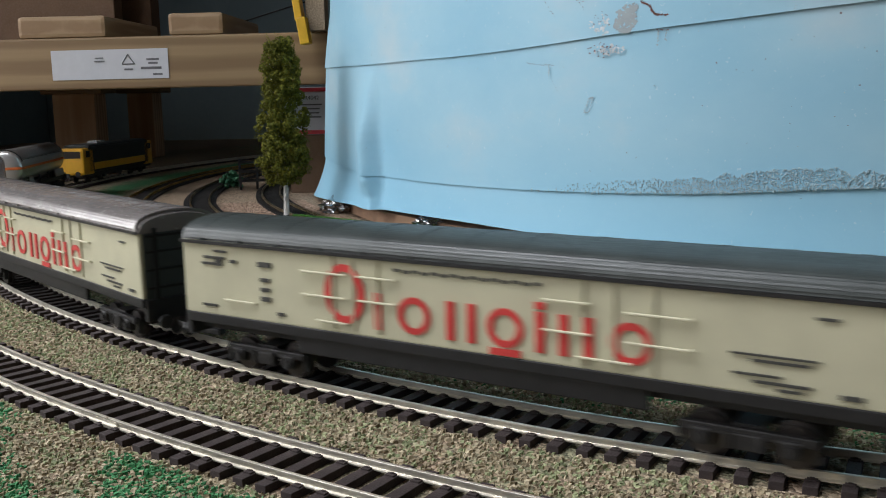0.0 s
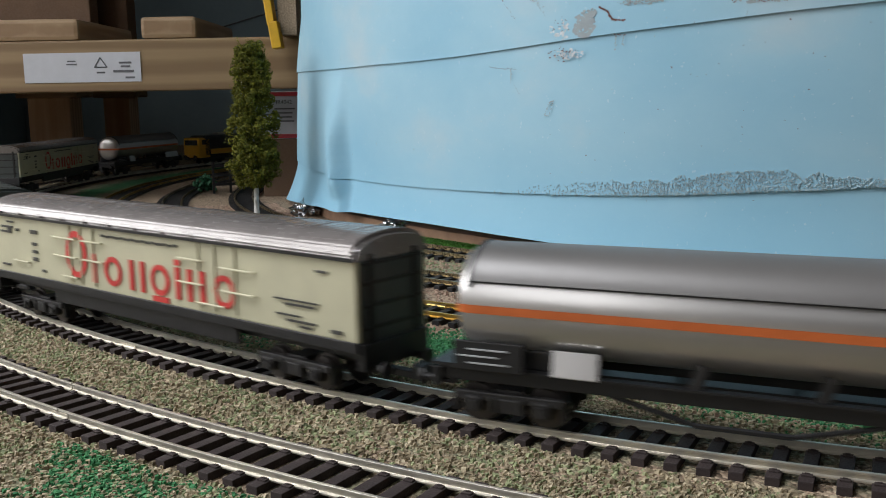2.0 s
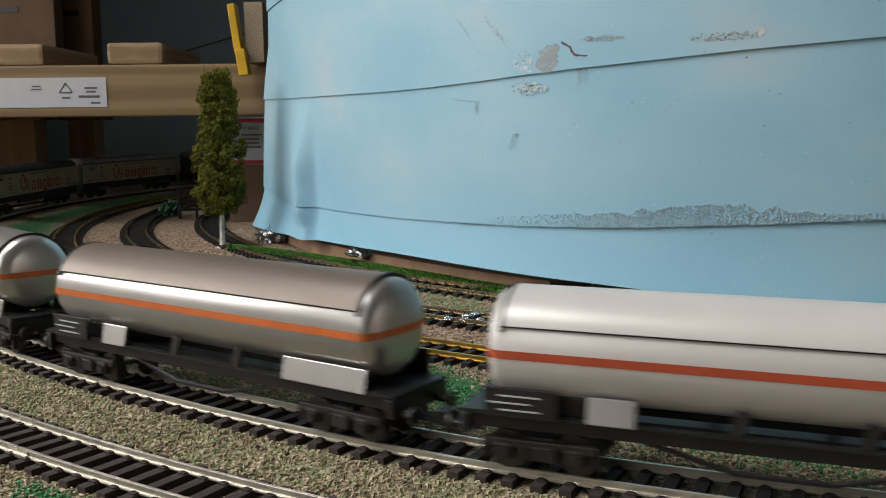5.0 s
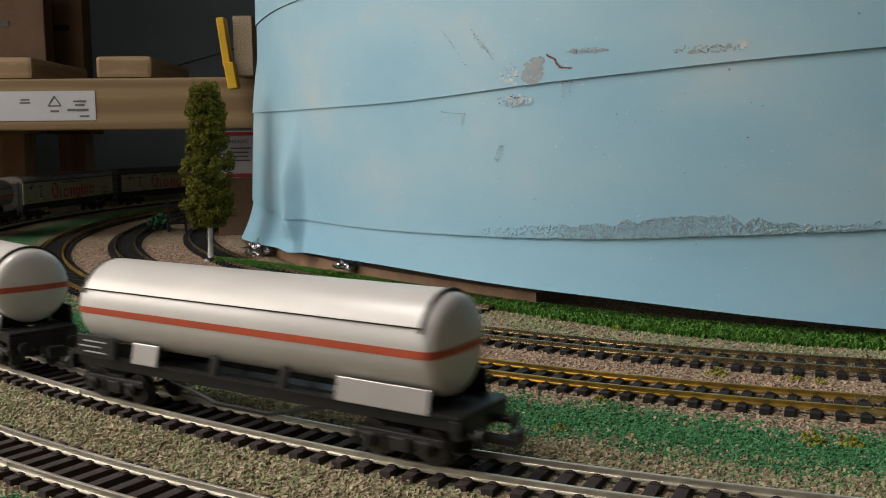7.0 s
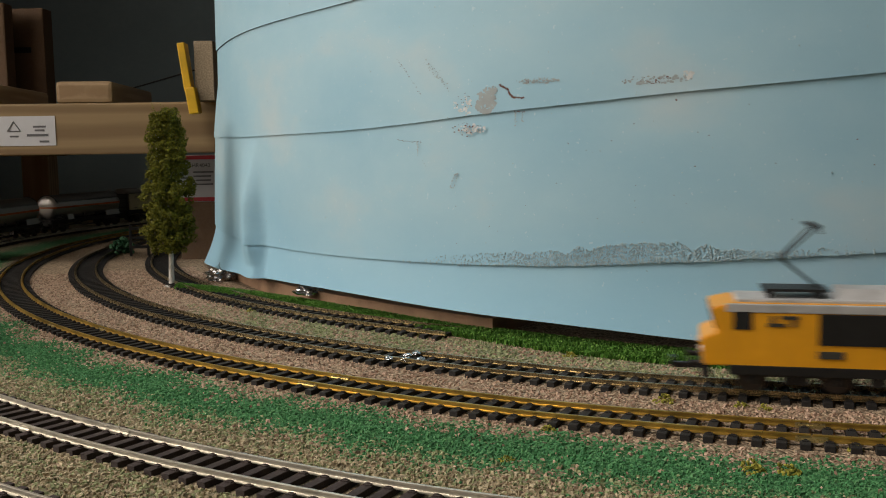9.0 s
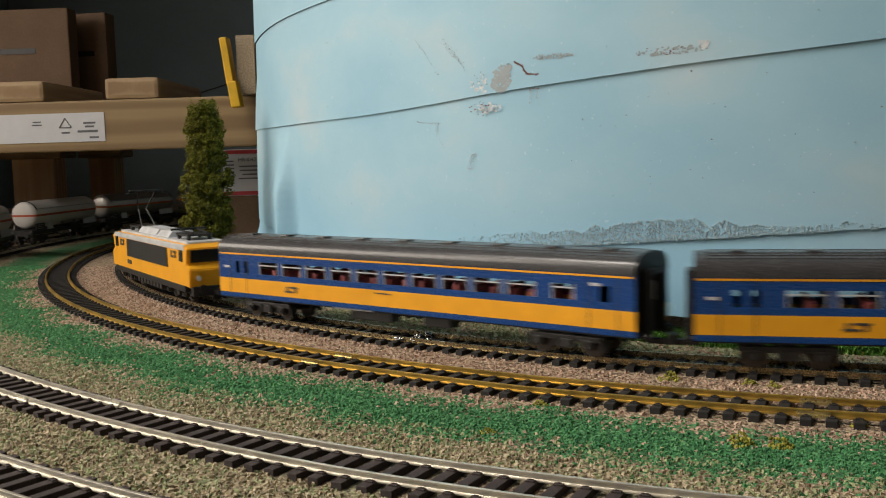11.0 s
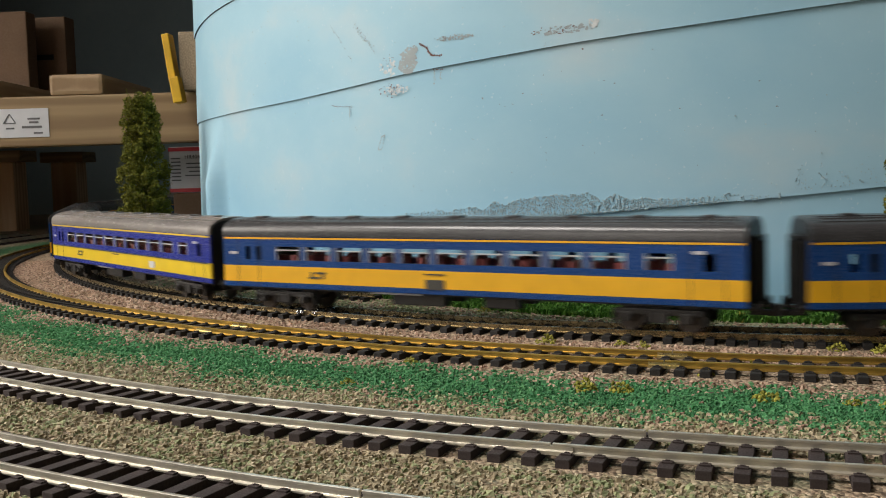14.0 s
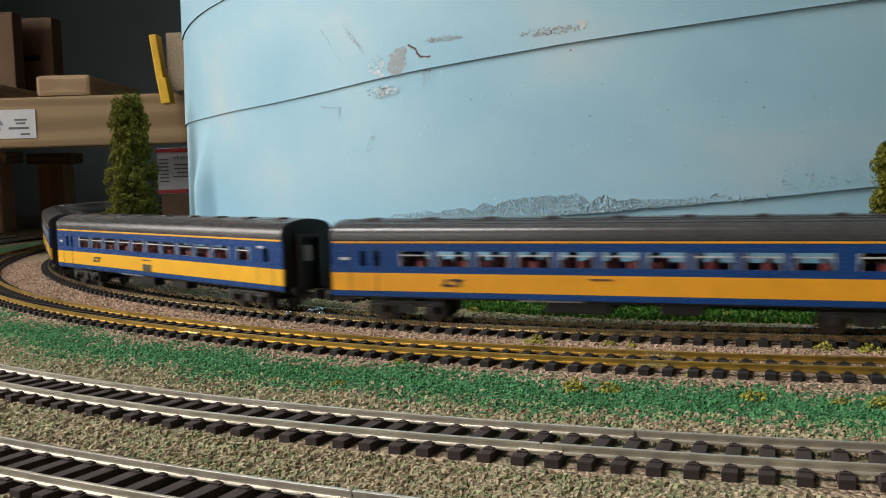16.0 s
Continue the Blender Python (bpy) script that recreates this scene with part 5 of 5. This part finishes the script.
    for x in (-0.060, 0.060):
        b = B()
        for e in (-1, 1):
            for s in (-1, 1):
                rod(b, (x + e * 0.010, s * 0.007, EAVE + 0.002), (x + e * 0.010, s * 0.007, EAVE + 0.0055), 0.0014, 8)
        box(b, x, 0, EAVE + 0.0058, 0.026, 0.017, 0.0012)
        part("pantograph_base", b, M_FRAME, v)
    b = B()
    z = EAVE + 0.0062
    for s in (-1, 1):
        rod(b, (0.050, s * 0.005, z), (0.066, s * 0.003, z + 0.0125), 0.0006, 6)
        rod(b, (0.066, s * 0.003, z + 0.0125), (0.052, s * 0.007, z + 0.0265), 0.0005, 6)
        rod(b, (0.052, s * 0.007, z + 0.0265), (0.052, s * 0.0155, z + 0.0245), 0.0006, 6)
    rod(b, (0.052, -0.0125, z + 0.0268), (0.052, 0.0125, z + 0.0268), 0.0008, 6)
    rod(b, (0.055, -0.0125, z + 0.0268), (0.055, 0.0125, z + 0.0268), 0.0008, 6)
    part("pantograph", b, M_FRAME, v, "thin raised pantograph")
    b = B()
    for s in (-1, 1):
        rod(b, (-0.072, s * 0.005, z + 0.001), (-0.048, s * 0.006, z + 0.002), 0.0006, 6)
    rod(b, (-0.048, -0.012, z + 0.0025), (-0.048, 0.012, z + 0.0025), 0.0008, 6)
    part("folded_pantograph", b, M_FRAME, v)
    for e in (-1, 1):
        bogie(v, e * 0.060, 0.034)
    buffers(v, H)
    return v


def diesel_loco():
    v = empty("diesel_locomotive")
    tagged(v, "yellow and dark grey diesel locomotive heading the freight train", "locomotive")
    H, W = 0.096, 0.0160
    part("body", box(B(), 0, 0, 0.0265, 2 * H - 0.024, 2 * W, 0.030, 0.0015), M_FRAME, v, "dark grey engine body")
    for e in (-1, 1):
        b = B()
        box(b, e * (H - 0.012), 0, 0.0250, 0.026, 2 * W, 0.031, 0.0025)
        cab = part("cab", b, M_NS_YELLOW, v, "yellow cab end")
        part("windscreen", box(B(), e * (H + 0.0008), 0, 0.0330, 0.0008, 2 * W - 0.007, 0.0080), M_GLASS_DARK, cab)
        for s in (-1, 1):
            part("side_window", box(B(), e * (H - 0.010), s * (W + 0.0002), 0.0335, 0.009, 0.0006, 0.0075), M_GLASS_DARK, cab)
        bogie(v, e * 0.058, 0.032)
    for s in (-1, 1):
        part("yellow_band", box(B(), 0, s * (W + 0.0001), 0.0185, 2 * H - 0.05, 0.0006, 0.0080), M_NS_YELLOW, v)
        part("roof_edge", box(B(), 0, s * (W - 0.003), 0.0415, 2 * H - 0.03, 0.004, 0.0030, 0.0008), M_FRAME, v)
    part("roof", box(B(), 0, 0, 0.0425, 2 * H - 0.03, 2 * W - 0.008, 0.0030, 0.001), M_ROOF_DARK, v)
    part("roof_vent", box(B(), -0.03, 0, 0.0452, 0.022, 0.012, 0.0030, 0.0008), M_GREY, v)
    part("frame", box(B(), 0, 0, 0.0095, 2 * H - 0.006, 2 * W - 0.004, 0.0050), M_FRAME, v)
    buffers(v, H)
    return v


# freight train, front to rear: (vehicle, front end in degrees ahead of the first lettered van's front, length in degrees)
def deep(phi):
    u = max(0.0, min(1.0, (phi - 55) / 30))
    return phi + 3.0 * u * u * (3 - 2 * u)


def steps(known, t):
    for (t0, a), (t1, b) in zip(known[:-1], known[1:]):
        if t <= t1:
            return a + (b - a) * (t - t0) / (t1 - t0)
    return known[-1][1]


def freight_lead(t):
    """Front end of the dark-roofed van, in degrees round the curve."""
    return steps(((0, 36.57), (1, 47.92), (2, 59.30), (3, 70.59), (4, 81.90), (5, 93.1), (7.5, 121.2), (8, 126.3), (9, 137.3), (16, 216.5)), t)


def passenger_lead(t):
    """Front end of the first coach, in degrees round the curve."""
    return steps(((0, -100.0), (4.5, -62.0), (7.5, -20.0), (8.7, 1.6), (10.8, 41.4), (12, 63.15), (12.5, 71.95), (13, 81.3), (14, 99.5), (15, 117.35), (16, 135.5)), t)


def ride(ob, r, phi_of, pivots, warp):
    """Keys a vehicle along its track: its two pivots keep to the curve."""
    rows = []
    half = math.degrees(pivots / r)
    t = 0.0
    while t < 16.01:
        p = phi_of(t)
        if warp:
            p = deep(p)
        a, b = polar(drift(r, p + half), p + half, RAIL_Z), polar(drift(r, p - half), p - half, RAIL_Z)
        c, d = (a + b) / 2, a - b
        rows.append((t, pose(c.x, c.y, c.z, 0, 0, math.degrees(math.atan2(d.y, d.x)))))
        t += 0.25
    walk(ob, rows)


FREIGHT, PASSENGER = [], []
def trains():
    vans = [sliding_wall_van(M_ROOF_DARK, "cream van with red emblem and dark grey-green roof"),
            sliding_wall_van(M_ROOF_TAUPE, "cream van with red emblem and weathered taupe roof")]
    marked = gas_tank_wagon(M_TANK, M_TANK_TOP, "silver gas tank wagon with orange stripe and a red end marker", M_ORANGE, True)
    tanks = [gas_tank_wagon(M_TANK, M_TANK_TOP, "silver gas tank wagon with an orange stripe"),
             gas_tank_wagon(M_TANK, M_TANK_BROWN, "silver gas tank wagon with a brownish top and an orange stripe"),
             gas_tank_wagon(M_TANK_WHITE, M_TANK_WHITE, "off-white gas tank wagon with an orange-red stripe", M_DULL_RED)]
    # front end, length, both in degrees, relative to the front of the dark-roofed van
    plan = [(diesel_loco(), 59.0, 11.4, 0.058), (tanks[0], 44.2, 9.25, 0.064), (copy_thing(vans[1], Matrix()), 31.6, 13.45, 0.082),
            (copy_thing(vans[1], Matrix()), 15.10, 13.45, 0.082), (vans[0], 0.0, 13.45, 0.082), (vans[1], -15.30, 13.45, 0.082),
            (marked, -30.58, 9.25, 0.064), (copy_thing(tanks[0], Matrix()), -42.35, 9.25, 0.064), (tanks[1], -54.25, 9.25, 0.064),
            (tanks[2], -65.65, 9.25, 0.064), (copy_thing(tanks[2], Matrix()), -78.4, 9.25, 0.064)]
    FREIGHT.extend(plan)
    k = [coach(M_NS_BLUE, M_NS_YELLOW, "blue and yellow passenger coach with dark grey roof and black hatch"),
         coach(M_NS_BLUE, M_NS_ORANGE, "blue coach with orange-yellow band, black hatch and dark roof"),
         coach(M_NS_VIOLET, M_NS_LEMON, "violet-blue coach with a lemon-yellow band and silver-grey roof", M_ROOF_TAUPE, False),
         coach(M_NS_BLUE, M_NS_ORANGE, "blue coach with an unbroken orange-yellow band and dark roof", None, False)]
    order = [(k[3], -0.10), (k[1], -0.26), (k[2], -0.24), (k[0], 0.38), (copy_thing(k[0], Matrix()), 0.19), (copy_thing(k[3], Matrix()), -0.62)]
    PASSENGER.append((electric_loco(), 16.8, 14.2, 0.060))
    for i, (c, slack) in enumerate(order):
        PASSENGER.append((c, slack - 20.52 * i, 19.02, 0.0984))


trains()


# ---- loose grains of ballast, nearest to the viewer ----
def grains():
    rng = np.random.default_rng(4)
    base = np.array([(1, 0, 0), (0, 1, 0), (-1, 0, 0), (0, -1, 0), (0.55, 0.2, 1), (-0.15, 0.6, 0.9), (-0.6, -0.15, 1), (0.2, -0.55, 0.9)], float)
    quad = np.array([(0, 1, 5, 4), (1, 2, 6, 5), (2, 3, 7, 6), (3, 0, 4, 7), (4, 5, 6, 7)])
    def scatter(name, label, m, count, r0, r1, p0, p1, size, keep):
        r = rng.uniform(r0, r1, count)
        p = np.radians(rng.uniform(p0, p1, count))
        ok = keep(r, np.degrees(p), rng.random(count))
        r, p = r[ok], p[ok]
        n = len(r)
        c = np.stack([CX - r * np.sin(p), CY - r * np.cos(p), np.zeros(n)], 1)
        s = rng.uniform(size * 0.5, size * 1.25, (n, 1, 1))
        stretch = rng.uniform(0.5, 1.4, (n, 1, 3)) * np.array([1, 1, 0.75])
        a = rng.uniform(0, 6.283, n)
        rot = np.zeros((n, 3, 3)); rot[:, 0, 0] = np.cos(a); rot[:, 0, 1] = -np.sin(a); rot[:, 1, 0] = np.sin(a); rot[:, 1, 1] = np.cos(a); rot[:, 2, 2] = 1
        v = np.einsum("nij,nkj->nki", rot, base[None] * stretch * s + rng.normal(0, size * 0.12, (n, 8, 3)))
        v = v + c[:, None]
        v[:, :4, 2] = np.abs(v[:, :4, 2]) * 0.3 - 0.0001
        f = (quad[None] + 8 * np.arange(n)[:, None, None]).reshape(-1, 4)
        me = bpy.data.meshes.new(name)
        me.from_pydata(v.reshape(-1, 3).tolist(), [], f.tolist())
        me.materials.append(m)
        tagged(new(name, me), label, "ballast", kind="stuff")
    def clear(r):
        free = np.ones(len(r), bool)
        for q in (R_A, R_B, R_C, R_D):
            free &= np.abs(r - q) > 0.0145
        return free
    turf = lambda r, p: np.exp(-((r - 0.907 - 0.006 * np.sin(p * 0.9) - 0.004 * np.sin(p * 2.3)) / 0.0195) ** 2)
    sage = lambda r, p: np.where(r > 0.918, 0.55 + 0.012 * np.clip(p - 25, 0, 20) + 0.35 * np.sin(p * 1.7 + r * 90) * np.sin(p * 0.7 + 60 * r), 0.12)
    verge = lambda r, p: (r < 0.782) * np.clip((54 - p) / 8, 0, 1) * (0.6 + 0.4 * np.sin(p * 1.3 + r * 120))
    scatter("ballast_grains", "tan crushed ballast grains", M_GRAIN_TAN, 95000, 0.93, 1.10, 4, 58, 0.00095, lambda r, p, u: clear(r) & (u > 0.8 * turf(r, p) + 0.4 * sage(r, p)))
    scatter("sage_grains", "sage green scatter between the outer tracks", M_GRAIN_SAGE, 76000, 0.912, 1.10, 4, 58, 0.0009, lambda r, p, u: clear(r) & (u < 0.9 * sage(r, p)))
    scatter("turf_grains", "emerald green turf scatter", M_GRAIN_TURF, 80000, 0.875, 0.945, 4, 75, 0.0008, lambda r, p, u: clear(r) & (u < turf(r, p)))
    scatter("turf_grains", "emerald green turf scatter outside the outer track", M_GRAIN_TURF, 26000, 1.048, 1.12, 28, 46, 0.0009, lambda r, p, u: clear(r) & (u < np.clip(1.5 * np.sin(p * 1.1 + 60 * r) * np.sin(r * 75 + p * 0.4) + 0.25, 0, 1)))
    scatter("ballast_grains", "pinkish tan crushed ballast grains", M_GRAIN, 52000, 0.70, 0.935, 6, 72, 0.0009, lambda r, p, u: clear(r) & (u > 0.15 + 0.85 * turf(r, p) + 0.6 * verge(r, p)))
    scatter("sage_grains", "sage green scatter beside the disused track", M_GRAIN_SAGE, 14000, 0.733, 0.790, 20, 66, 0.0009, lambda r, p, u: clear(r) & (u < 0.9 * verge(r, p)))


grains()


def motions():
    for ob, front, length, pivots in FREIGHT:
        ride(ob, R_B, lambda t, a=front - length / 2: freight_lead(t) + a, pivots, True)
    for ob, front, length, pivots in PASSENGER:
        ride(ob, R_D, lambda t, a=front - length / 2: passenger_lead(t) + a, pivots, False)


motions()
